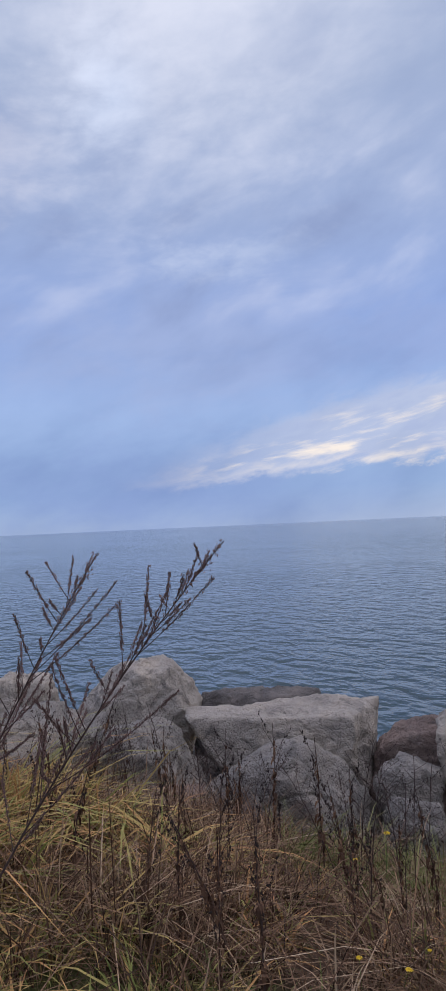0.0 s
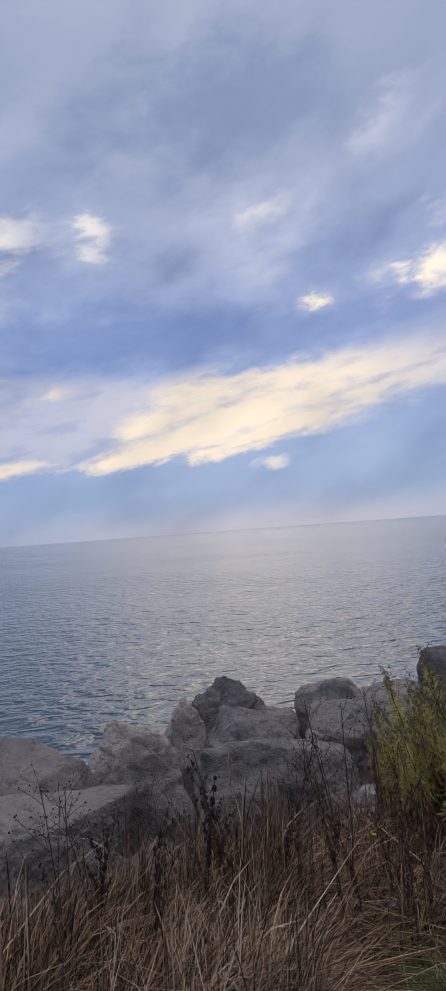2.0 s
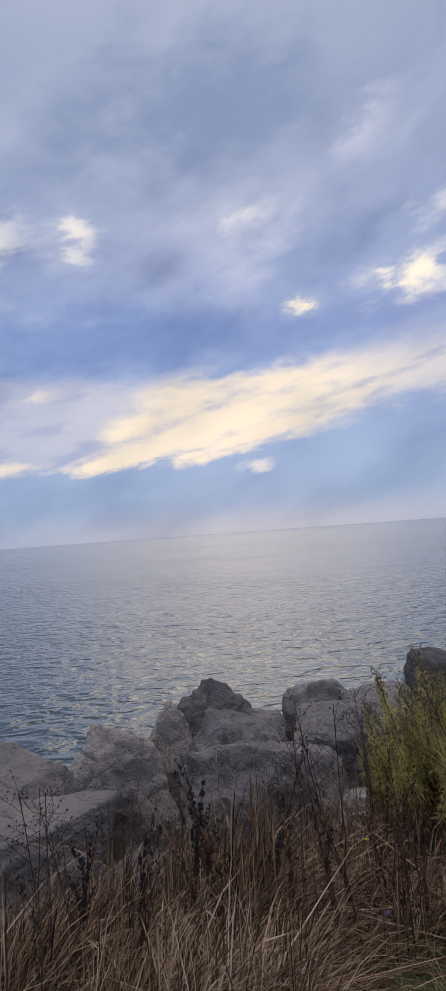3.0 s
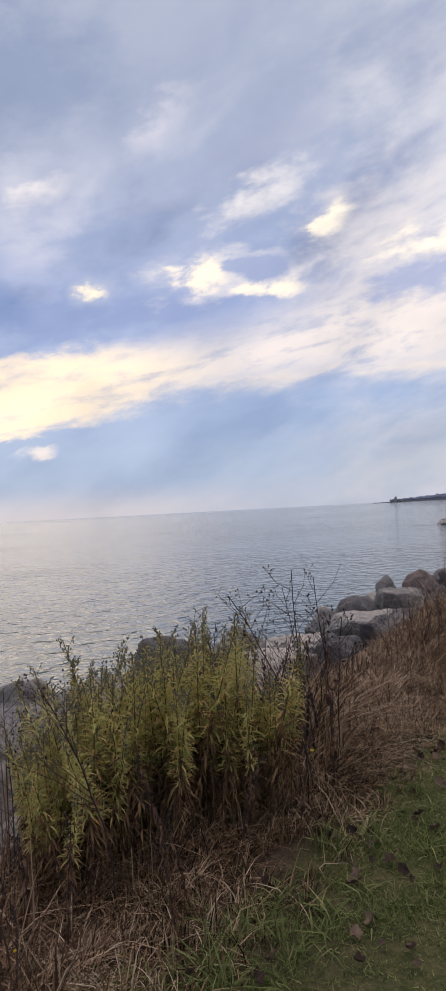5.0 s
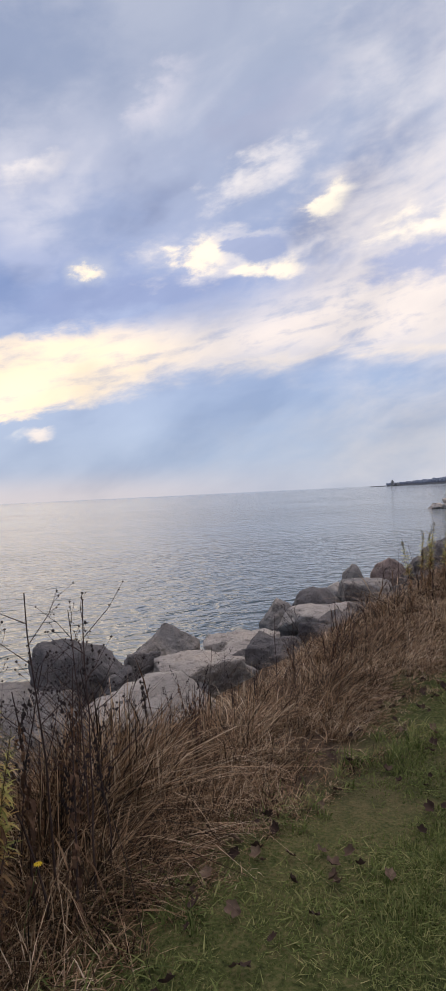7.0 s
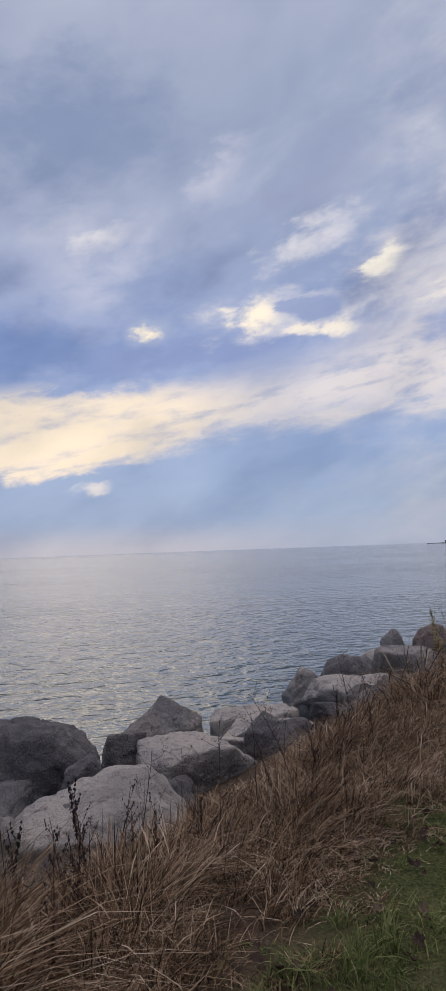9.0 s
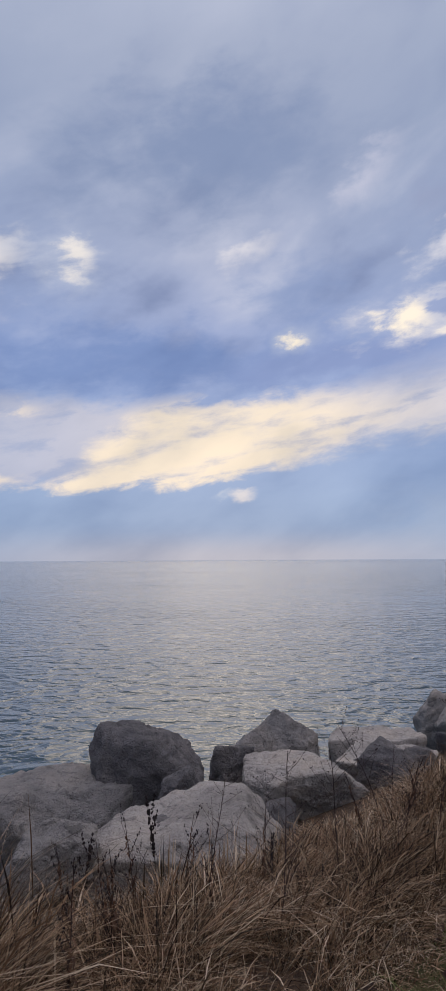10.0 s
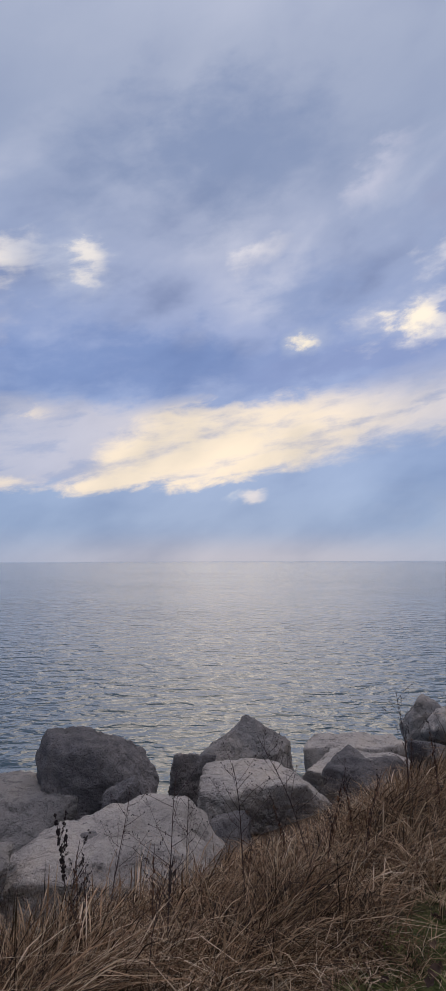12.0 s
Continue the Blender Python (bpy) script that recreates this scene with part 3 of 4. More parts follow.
for k in range(150):
    x = rng.uniform(-12.5, 24)
    d = rng.uniform(-1.1, 1.9)
    if x > 11:
        d = rng.uniform(-0.8, 1.8)
    y = float(shore(x)) + d / 0.88
    s = rng.uniform(0.35, 0.75) if x < 11 else rng.uniform(0.7, 1.3)
    ob = tagged(new("stone", rubble[k % 8]), "rough stone wedged low between larger boulders, coloured dark for the shade of the gaps", "stone", "rubble of the lake bank")
    ob.matrix_world = pose(x, y, float(ground_z(x, y)) + s * (0.05 if x < 11 else 0.25), rng.uniform(-20, 20), rng.uniform(-20, 20), rng.uniform(0, 360)) @ Matrix.Scale(s, 4)


# ---- plants ----
class Shape:
    """Gathers triangles for one mesh."""

    def __init__(self):
        self.v, self.t, self.n = [], [], 0

    def add(self, v, t):
        self.v.append(np.asarray(v, float)), self.t.append(np.asarray(t, int) + self.n)
        self.n += len(v)

    def tube(self, path, r0, r1, sides=5):
        p = np.asarray(path, float)
        k = len(p)
        tan = np.gradient(p, axis=0)
        tan /= np.linalg.norm(tan, axis=1)[:, None] + 1e-9
        ref = np.where(np.abs(tan[:, 2:3]) > 0.9, [[1.0, 0, 0]], [[0, 0, 1.0]])
        s = np.cross(tan, ref)
        s /= np.linalg.norm(s, axis=1)[:, None] + 1e-9
        u = np.cross(s, tan)
        a = np.arange(sides) * 2 * np.pi / sides
        r = np.linspace(r0, r1, k)[:, None, None]
        v = p[:, None] + r * (np.cos(a)[None, :, None] * s[:, None] + np.sin(a)[None, :, None] * u[:, None])
        i = np.arange(k * sides).reshape(k, sides)
        j = np.roll(i, -1, 1)
        a_, b_, c_, d_ = i[:-1].ravel(), j[:-1].ravel(), j[1:].ravel(), i[1:].ravel()
        tip = [[i[-1, 0], i[-1, q], i[-1, q + 1]] for q in range(1, sides - 1)]
        self.add(v.reshape(-1, 3), np.concatenate([np.stack([a_, b_, c_], 1), np.stack([a_, c_, d_], 1), tip]))

    def lump(self, centre, r, stretch=1.0, axis=(0, 0, 1)):
        """A small knobbly seed."""
        o = np.array([(1, 0, 0), (-1, 0, 0), (0, 1, 0), (0, -1, 0), (0, 0, 1), (0, 0, -1)], float)
        ax = np.asarray(axis, float)
        ax /= np.linalg.norm(ax)
        o = o * r
        o = o + np.outer(o @ ax, ax) * (stretch - 1)
        t = [(0, 2, 4), (2, 1, 4), (1, 3, 4), (3, 0, 4), (2, 0, 5), (1, 2, 5), (3, 1, 5), (0, 3, 5)]
        self.add(o + np.asarray(centre), t)

    def leaves(self, base, az, rise, length, width, droop):
        """Lance-shaped leaves, folded along the midrib."""
        m = len(base)
        out = np.stack([np.cos(az), np.sin(az), np.zeros(m)], 1)
        side = np.stack([-np.sin(az), np.cos(az), np.zeros(m)], 1)
        up = np.array([0, 0, 1.0])

        def at(f):
            a = rise - droop * f
            return base + length[:, None] * f * (np.cos(a)[:, None] * out + np.sin(a)[:, None] * up)

        w = (width / 2)[:, None] * side
        fold = (width * 0.25)[:, None] * up
        v = np.stack([at(0), at(0.35) - w + fold, at(0.35), at(0.35) + w + fold, at(0.7) - 0.7 * w + fold * 0.7, at(0.7), at(0.7) + 0.7 * w + fold * 0.7, at(1.0)], 1)
        t = np.array([(0, 2, 1), (0, 3, 2), (1, 2, 5), (1, 5, 4), (2, 3, 6), (2, 6, 5), (4, 5, 7), (5, 6, 7)])
        self.add(v.reshape(-1, 3), (t[None] + np.arange(m)[:, None, None] * 8).reshape(-1, 3))

    def mesh(self, name, mat, smooth=False):
        return mesh_of(name, np.concatenate(self.v), np.concatenate(self.t), mat, smooth)


def part(name, shape, mat, parent, label="", kind=""):
    ob = new(name, shape.mesh(name, mat))
    ob.parent = parent
    return tagged(ob, label, kind=kind)


def blades(base, height, width, lean, bend, face, head=0.62):
    """Curved tapering blades of grass as arrays of corners and triangles; head: their width near the tip."""
    m = len(base)
    go = np.stack([np.cos(lean), np.sin(lean), np.zeros(m)], 1)
    side = np.stack([np.cos(face), np.sin(face), np.zeros(m)], 1)
    rows = []
    for f, w in ((0.0, 0.8), (0.4, 1.0 if head < 1 else 0.5), (0.78, head)):
        c = base + go * (height * bend * f * f)[:, None] + np.array([0, 0, 1.0]) * (height * (f - 0.36 * bend * f * f))[:, None]
        w = side * (width * w / 2)[:, None]
        rows += [c - w, c + w]
    rows.append(base + go * (height * bend * 1.02)[:, None] + np.array([0, 0, 1.0]) * (height * (1 - 0.42 * bend))[:, None])
    if head == 0:
        t = np.array([(0, 1, 3), (0, 3, 2), (2, 3, 4)])
        rows = rows[:4] + rows[6:]
        return np.stack(rows, 1).reshape(-1, 3), (t[None] + np.arange(m)[:, None, None] * 5).reshape(-1, 3)
    t = np.array([(0, 1, 3), (0, 3, 2), (2, 3, 5), (2, 5, 4), (4, 5, 6)])
    return np.stack(rows, 1).reshape(-1, 3), (t[None] + np.arange(m)[:, None, None] * 7).reshape(-1, 3)


def patchy(x, y, scale, seed):
    """Smooth random drifts between 0 and 1."""
    r = np.random.default_rng(seed)
    s = np.zeros_like(x)
    for _ in range(7):
        a, f, p = r.uniform(0, 6.28), r.uniform(0.5, 1.6) * scale, r.uniform(0, 6.28)
        s += np.sin(f * (x * np.cos(a) + y * np.sin(a)) + p)
    return np.clip(0.5 + s / 7 * 0.9, 0, 1)


def scatter(rng, n, x0, x1, d0, d1):
    x = rng.uniform(x0, x1, n)
    d = rng.uniform(d0, d1, n)
    return x, shore(x) + d / 0.88, d


def grass_field(name, rng, regions, mat, label, kind_name):
    """Tufts of blades. regions: (tufts, blades in each, x0, x1, d0, d1, low, high, width, bend, lean, spread, head)."""
    s = Shape()
    for n, each, x0, x1, d0, d1, low, high, width, bend, lean, spread, head in regions:
        x, y, d = scatter(rng, n, x0, x1, d0, d1)
        keep = rng.random(n) < np.clip(2.4 * patchy(x, y, 9, 8) - 0.35, 0.08, 1)
        x, y, d = x[keep], y[keep], d[keep]
        m = len(x)
        tall_ = low + (high - low) * np.clip(0.6 * patchy(x, y, 3.2, 5) + rng.normal(0.22, 0.25, m), 0, 1.2)
        tall_ *= 0.5 + 0.85 * patchy(x, y, 6.5, 77)
        tall_ *= np.clip((d - d0) / 0.4, 0.3, 1) * np.clip((d1 + 0.1 - d) / 0.6, 0.6, 1)
        turn = lean + (patchy(x, y, 2.4, 21) - 0.5) * 2.4 + rng.normal(0, spread * 0.6, m)
        sway = np.clip(rng.normal(bend, 0.28, m), 0.02, 1.4)
        laid = rng.random(m) < (0.4 if 0.1 < low + high else 0)
        sway[laid] = rng.uniform(1.2, 1.75, laid.sum())
        turn[laid] += rng.normal(0, 1.1, laid.sum())
        i = np.repeat(np.arange(m), np.maximum(1, rng.poisson(each, m)))
        k = len(i)
        px, py = x[i] + rng.normal(0, 0.022, k), y[i] + rng.normal(0, 0.022, k)
        base = np.stack([px, py, ground_z(px, py) - 0.01], 1)
        v, t = blades(base, tall_[i] * rng.uniform(0.45, 1.15, k), width * rng.uniform(0.6, 1.4, k), turn[i] + rng.normal(0, spread, k),
                      np.clip(sway[i] + rng.normal(0, 0.28, k), 0.02, 1.9), rng.uniform(0, 6.28, k), head)
        s.add(v, t)
    return tagged(new(name, s.mesh(name, mat)), label, kind_name, kind="stuff")


grass_field("dry_grass", np.random.default_rng(1), [
    (1300, 10, -7.5, -2.9, -3.9, -1.2, 0.14, 0.45, 0.005, 0.8, 0.2, 1.2, 0.6),
    (2300, 17, -3.3, -1.7, -3.9, -1.5, 0.2, 0.58, 0.004, 0.55, 0.4, 0.9, 0.6),
    (800, 5, -3.3, -1.7, -3.4, -1.5, 0.42, 0.7, 0.0027, 0.35, 0.4, 0.7, 2.2),
    (1500, 13, -1.6, 0.6, -3.45, -1.6, 0.1, 0.34, 0.0038, 0.8, -0.4, 1.2, 0.6),
    (8600, 17, 0.4, 4.5, -3.5, -1.0, 0.08, 0.29, 0.0033, 1.1, 0.1, 1.1, 0.6),
    (1700, 5, 0.4, 4.5, -3.3, -1.1, 0.2, 0.38, 0.0028, 0.8, 0.15, 0.7, 2.2),
    (2900, 15, 4.5, 9.5, -3.5, -0.9, 0.15, 0.5, 0.0056, 1.1, 0.1, 1.2, 0.7),
    (900, 5, 4.5, 9.5, -3.3, -0.9, 0.35, 0.6, 0.006, 0.9, 0.15, 0.9, 2.0),
    (1300, 10, 9.5, 22, -3.5, -1.0, 0.25, 0.65, 0.012, 0.6, 0.1, 0.8, 0.7),
    (800, 13, 0.2, 0.95, -3.15, -2.1, 0.5, 0.95, 0.004, 0.75, 0.3, 1.0, 0.6),
    (260, 5, 0.2, 1.0, -3.1, -2.1, 0.55, 0.95, 0.003, 0.6, 0.2, 0.8, 2.2),
    (420, 12, -1.3, 0.5, -3.55, -2.95, 0.18, 0.42, 0.0042, 0.7, 0.3, 1.5, 0.6),
    (1300, 14, 0.4, 2.1, -2.7, -1.25, 0.2, 0.44, 0.0034, 0.8, 0.2, 1.1, 0.6),
    (300, 5, 0.4, 2.2, -2.6, -1.2, 0.3, 0.5, 0.0027, 0.6, 0.2, 0.9, 2.2),
], STRAW, "tall dry straw-brown grass bending over along the bank", "grass")
grass_field("lawn_grass", np.random.default_rng(2), [
    (24000, 15, -1.4, 3.9, -5.8, -3.15, 0.015, 0.055, 0.0042, 0.8, 0.5, 1.8, 0),
    (4200, 12, 4.0, 10, -7.5, -3.3, 0.03, 0.09, 0.006, 0.8, 0.5, 1.6, 0),
    (600, 14, -1.8, 4.4, -3.95, -3.1, 0.07, 0.2, 0.0055, 0.9, 0.2, 1.8, 0.6),
    (420, 12, -4.2, -1.0, -3.9, -2.9, 0.08, 0.22, 0.006, 0.6, 0.2, 1.5, 0.6),
    (300, 16, -5.2, -3.5, -2.5, -1.2, 0.22, 0.5, 0.007, 0.9, 0.5, 1.6, 0.6),
], LAWN, "short green mown grass with dry wisps", "grass")
grass_field("broad_grass", np.random.default_rng(3), [
    (620, 15, -7.8, -4.9, -4.3, -2.3, 0.2, 0.6, 0.011, 0.9, -0.3, 1.0, 0.7),
    (330, 12, -5.2, -3.8, -5.0, -3.4, 0.15, 0.42, 0.009, 0.9, 0.3, 1.4, 0.7),
    (260, 9, -5.8, -3.4, -3.4, -1.3, 0.1, 0.3, 0.009, 0.9, 0.3, 1.6, 0.7),
], RANK, "yellow-green broad-bladed grass turning brown", "grass")
grass_field("dead_stems", np.random.default_rng(4), [
    (4600, 5, -6.8, -2.8, -4.0, -1.2, 0.12, 0.5, 0.0045, 0.9, 0.0, 2.5, 0.7),
    (1500, 5, -1.9, 0.3, -3.3, -1.8, 0.12, 0.42, 0.004, 0.6, 0.0, 2.5, 0.7),
    (2600, 4, 0.3, 9.0, -3.2, -1.2, 0.12, 0.34, 0.0036, 0.8, 0.1, 2.0, 0.8),
    (900, 3, -3.2, -1.0, -3.4, -1.6, 0.3, 0.68, 0.005, 0.3, 0.1, 1.5, 0.8),
], TANGLE, "tangle of brown dead weed stems in the grass", "weeds")


def bent(rng, base, height, lean, turn, k=9, wob=0.02):
    """A stem's line, leaning towards turn."""
    f = np.linspace(0, 1, k)
    p = np.zeros((k, 3))
    p[:, 0] = math.cos(turn) * lean * height * f ** 1.7
    p[:, 1] = math.sin(turn) * lean * height * f ** 1.7
    p[:, 2] = height * f * (1 - 0.25 * lean * lean * f)
    p[1:, :2] += np.cumsum(rng.normal(0, wob * height / k * 2, (k - 1, 2)), 0)
    return p + np.asarray(base)


def along(path, f):
    f = f * (len(path) - 1)
    i = min(int(f), len(path) - 2)
    return path[i] + (path[i + 1] - path[i]) * (f - i)


def aster_weed(seed, height, lean=0.15, branches=11):
    """A dead aster: dark wiry stem, forked twigs, round seed heads."""
    rng = np.random.default_rng(seed)
    root = new("dead_weed")
    stem, twigs, heads = Shape(), Shape(), Shape()
    p = bent(rng, (0, 0, 0), height, lean, 0.0)
    stem.tube(p, 0.004, 0.0018, 5)
    for k in range(branches):
        f = 0.42 + 0.55 * k / branches
        a, ln = rng.uniform(0, 6.28), height * rng.uniform(0.12, 0.3) * (1.3 - f)
        b = along(p, f)
        tip = b + np.array([math.cos(a) * 0.75, math.sin(a) * 0.75, rng.uniform(0.5, 1.0)]) * ln * 1.6
        mid = (b + tip) / 2 + rng.normal(0, 0.01, 3)
        twigs.tube([b, mid, tip], 0.0016, 0.0007, 4)
        heads.lump(tip, rng.uniform(0.004, 0.007))
        for _ in range(rng.integers(2, 5)):
            c = mid + (tip - mid) * rng.uniform(0, 0.8)
            e = c + np.array([rng.normal(0, 1), rng.normal(0, 1), rng.uniform(0.4, 1.4)]) * 0.028
            twigs.tube([c, (c + e) / 2 + rng.normal(0, 0.003, 3), e], 0.0009, 0.0006, 3)
            heads.lump(e, rng.uniform(0.003, 0.0055))
    part("stem", stem, STEM, root), part("twig_spray", twigs, STEM, root, kind="stuff"), part("seeding_top", heads, SEED, root, "round dark seed heads", "stuff")
    return tagged(root, "dead wiry weed with forked twigs and dark round seed heads", "weed", "dead weeds of the bank")


def dock(seed, height, dense=150):
    """A dock stalk with its upper half packed with dark seed."""
    rng = np.random.default_rng(seed)
    root = new("dock_stalk")
    stem, heads = Shape(), Shape()
    p = bent(rng, (0, 0, 0), height, 0.12, 0.0)
    stem.tube(p, 0.0034, 0.0018, 5)
    for k in range(4):
        b = along(p, 0.5 + 0.1 * k)
        a = rng.uniform(0, 6.28)
        tip = b + np.array([math.cos(a) * 0.35, math.sin(a) * 0.35, 0.9]) * height * 0.22
        stem.tube([b, (b + tip) / 2 + np.array([math.cos(a), math.sin(a), 0]) * 0.01, tip], 0.002, 0.001, 4)
        for _ in range(dense // 8):
            c = b + (tip - b) * rng.uniform(0.15, 1)
            heads.lump(c + rng.normal(0, 0.006, 3), rng.uniform(0.005, 0.009), 1.4)
    for _ in range(dense):
        f = rng.uniform(0.52, 1.0)
        f = 0.52 + round((f - 0.52) * 14) / 14 + rng.normal(0, 0.008)
        heads.lump(along(p, min(max(f, 0), 0.999)) + rng.normal(0, 0.008 * (1.35 - f), 3), rng.uniform(0.005, 0.0095), 1.4)
    part("stem", stem, STEM, root), part("seeding_top", heads, SEED, root, "tight clusters of dark brown seed", "stuff")
    return tagged(root, "dead dock stalk with dense dark brown seed clusters", "weed", "dock stalks of the bank")


def withered(seed, height, leaves=46):
    """A dead weed whose curled brown leaves still hang along the stem."""
    rng = np.random.default_rng(seed)
    root = new("withered_weed")
    stem, leaf, tops = Shape(), Shape(), Shape()
    p = bent(rng, (0, 0, 0), height, rng.uniform(0.05, 0.25), 0.0)
    stem.tube(p, 0.0045, 0.0016, 5)
    for k in range(5):
        b = along(p, 0.45 + 0.1 * k)
        a = rng.uniform(0, 6.28)
        tip = b + np.array([math.cos(a) * 0.5, math.sin(a) * 0.5, 0.9]) * height * rng.uniform(0.12, 0.25)
        stem.tube([b, (b + tip) / 2 + rng.normal(0, 0.008, 3), tip], 0.0018, 0.0008, 4)
        for _ in range(9):
            tops.lump(b + (tip - b) * rng.uniform(0.4, 1.0) + rng.normal(0, 0.005, 3), rng.uniform(0.003, 0.006), 1.5)
    f = np.sort(rng.uniform(0.12, 0.9, leaves))
    b = np.array([along(p, q) for q in f])
    size = rng.uniform(0.03, 0.075, leaves) * np.interp(f, (0, 0.5, 1), (1.1, 1.0, 0.5))
    leaf.leaves(b, rng.uniform(0, 6.28, leaves), rng.uniform(-0.9, 0.5, leaves), size, size * rng.uniform(0.2, 0.38, leaves), rng.uniform(0.6, 2.2, leaves))
    part("stem", stem, STEM, root), part("withered_foliage", leaf, DEAD_LEAF, root, "curled dark brown leaves", "stuff"), part("seeding_top", tops, SEED, root, "dark seed clusters", "stuff")
    return tagged(root, "dead dark weed with curled brown leaves along its stem", "weed", "withered weeds of the bank")


def spike(shape, twig, rng, b, tip, n):
    """A twig whose outer part is set with small upright seed spikes."""
    mid = (b + tip) / 2 + np.array([0, 0, -0.05]) * np.linalg.norm(tip - b)
    f = np.linspace(0, 1, 6)[:, None]
    path = (1 - f) ** 2 * b + 2 * f * (1 - f) * mid + f ** 2 * tip
    twig.tube(path, 0.0013, 0.0006, 4)
    dirn = (tip - b) / np.linalg.norm(tip - b)
    for _ in range(n):
        c = along(path, rng.uniform(0.35, 0.999))
        shape.lump(c + rng.normal(0, 0.0022, 3), rng.uniform(0.0009, 0.0017), 3.2, dirn + np.array([0, 0, 0.5]) + rng.normal(0, 0.35, 3))


def mugwort(seed, height, lean, branches=16):
    """A tall arching stem with a one-sided feathery seed plume."""
    rng = np.random.default_rng(seed)
    root = new("mugwort")
    stem, twigs, plume = Shape(), Shape(), Shape()
    f = np.linspace(0, 1, 14)
    p = np.zeros((14, 3))
    p[:, 0], p[:, 2] = lean * height * f ** 1.5, height * f * (1 - 0.1 * f)
    p[:, 1] = 0.01 * np.sin(f * 6)
    stem.tube(p, 0.0042, 0.0012, 6)
    for k in range(branches):
        q = 0.5 + 0.46 * k / branches
        b = along(p, q)
        ln = (0.36 - 0.25 * (k / branches)) * rng.uniform(0.45, 1.2)
        spike(plume, twigs, rng, b, b + np.array([rng.uniform(-0.45, 0.8), rng.normal(0, 0.55), rng.uniform(0.35, 1.0)]) * ln, int(100 * ln / 0.2))
    for _ in range(110):
        c = along(p, rng.uniform(0.86, 0.999))
        plume.lump(c + rng.normal(0, 0.006, 3), rng.uniform(0.0012, 0.0022), 2.8, np.array([lean, 0, 1.0]) + rng.normal(0, 0.5, 3))
    part("stem", stem, STEM, root), part("twig_spray", twigs, STEM, root, kind="stuff"), part("seed_plume", plume, PLUME, root, "feathery reddish-brown seed plume", "stuff")
    return tagged(root, "tall arching dead mugwort with reddish feathery seed plumes", "weed", "mugwort stems")


def goldenrod(seed, height):
    rng = np.random.default_rng(seed)
    root = new("goldenrod")
    stem, leaf, low, top = Shape(), Shape(), Shape(), Shape()
    p = bent(rng, (0, 0, 0), height, rng.uniform(0.05, 0.2), 0.0)
    stem.tube(p, 0.004, 0.0018, 5)
    for shape, f0, f1, n in ((low, 0.06, 0.64, 90), (leaf, 0.48, 0.99, 140)):
        f = np.sort(rng.uniform(f0, f1, n))
        b = np.array([along(p, q) for q in f])
        size = np.interp(f, (0.1, 0.45, 0.8, 1.0), (0.05, 0.085, 0.06, 0.024)) * rng.uniform(0.75, 1.25, n)
        shape.leaves(b, np.arange(n) * 2.4 + rng.normal(0, 0.7, n), rng.uniform(0.15, 1.1, n) if shape is leaf else rng.uniform(-0.9, 0.3, n),
                     size, size * rng.uniform(0.1, 0.16, n), rng.uniform(0.1, 0.9, n))
    for k in range(9):
        b = along(p, 0.86 + 0.13 * k / 9)
        a = rng.uniform(0, 6.28)
        tip = b + np.array([math.cos(a) * 0.5, math.sin(a) * 0.5, 0.8]) * rng.uniform(0.03, 0.08)
        stem.tube([b, (b + tip) / 2, tip], 0.001, 0.0006, 3)
        for _ in range(9):
            top.lump(b + (tip - b) * rng.uniform(0.3, 1.05) + rng.normal(0, 0.004, 3), rng.uniform(0.002, 0.0045), 1.3)
    part("stem", stem, ROD_STEM, root), part("foliage", leaf, ROD, root, "narrow yellow-green leaves", "stuff")
    part("withered_foliage", low, ROD_LOW, root, "brown withered lower leaves", "stuff"), part("plume", top, ROD_TOP, root, "faded grey-brown flower plume", "stuff")
    return tagged(root, "leafy goldenrod stem with yellowing narrow leaves and faded top", "goldenrod", "goldenrod clump")


def rise(x, y, dz=-0.01):
    return float(ground_z(x, y)) + dz


def planted(kinds, x, y, turn, scale=1.0, tilt=0.0):
    """Stands a copy of one of the kinds at a place."""
    return copy_thing(kinds, pose(x, y, rise(x, y), 0, tilt, turn) @ Matrix.Scale(scale, 4))


rng = np.random.default_rng(77)
rods = [goldenrod(500 + k, 0.86 + 0.03 * k) for k in range(6)]
for k, ob in enumerate(rods):
    x, y = -0.9 + 0.16 * k, 2.62 + 0.05 * (k % 3)
    ob.matrix_world = pose(x, y, rise(x, y), 0, 0, 60 * k)
for k in range(215):
    u, v = rng.uniform(0, 1), rng.uniform(-1, 1)
    x, y = -1.02 + 1.14 * u, 2.84 + 0.12 * (u - 0.5) + 0.42 * v
    planted(rods[k % 6], x, y, rng.uniform(0, 360), rng.uniform(0.66, 1.06) * (1.0 if 0.12 < u < 0.9 else 0.8), rng.uniform(-11, 11))
for x, y, s in ((5.3, 6.55, 1.15), (5.45, 6.7, 1.2), (5.2, 6.75, 1.05), (5.6, 6.5, 1.1), (5.75, 6.8, 1.2), (5.5, 6.9, 1.1), (5.9, 6.65, 1.0)):
    planted(rods[int(s * 20) % 6], x, y, rng.uniform(0, 360), s * 0.85)

asters = [aster_weed(600 + k, 1.0, 0.1 + 0.06 * k, 9 + 2 * k) for k in range(5)]
spots = [(0.3, 2.68, 1.15), (0.42, 2.6, 1.06), (0.2, 2.9, 0.95), (-0.3, 3.1, 1.0), (-0.75, 2.35, 0.95)]
for ob, (x, y, s) in zip(asters, spots):
    ob.matrix_world = pose(x, y, rise(x, y), 0, 0, rng.uniform(0, 360)) @ Matrix.Scale(s, 4)
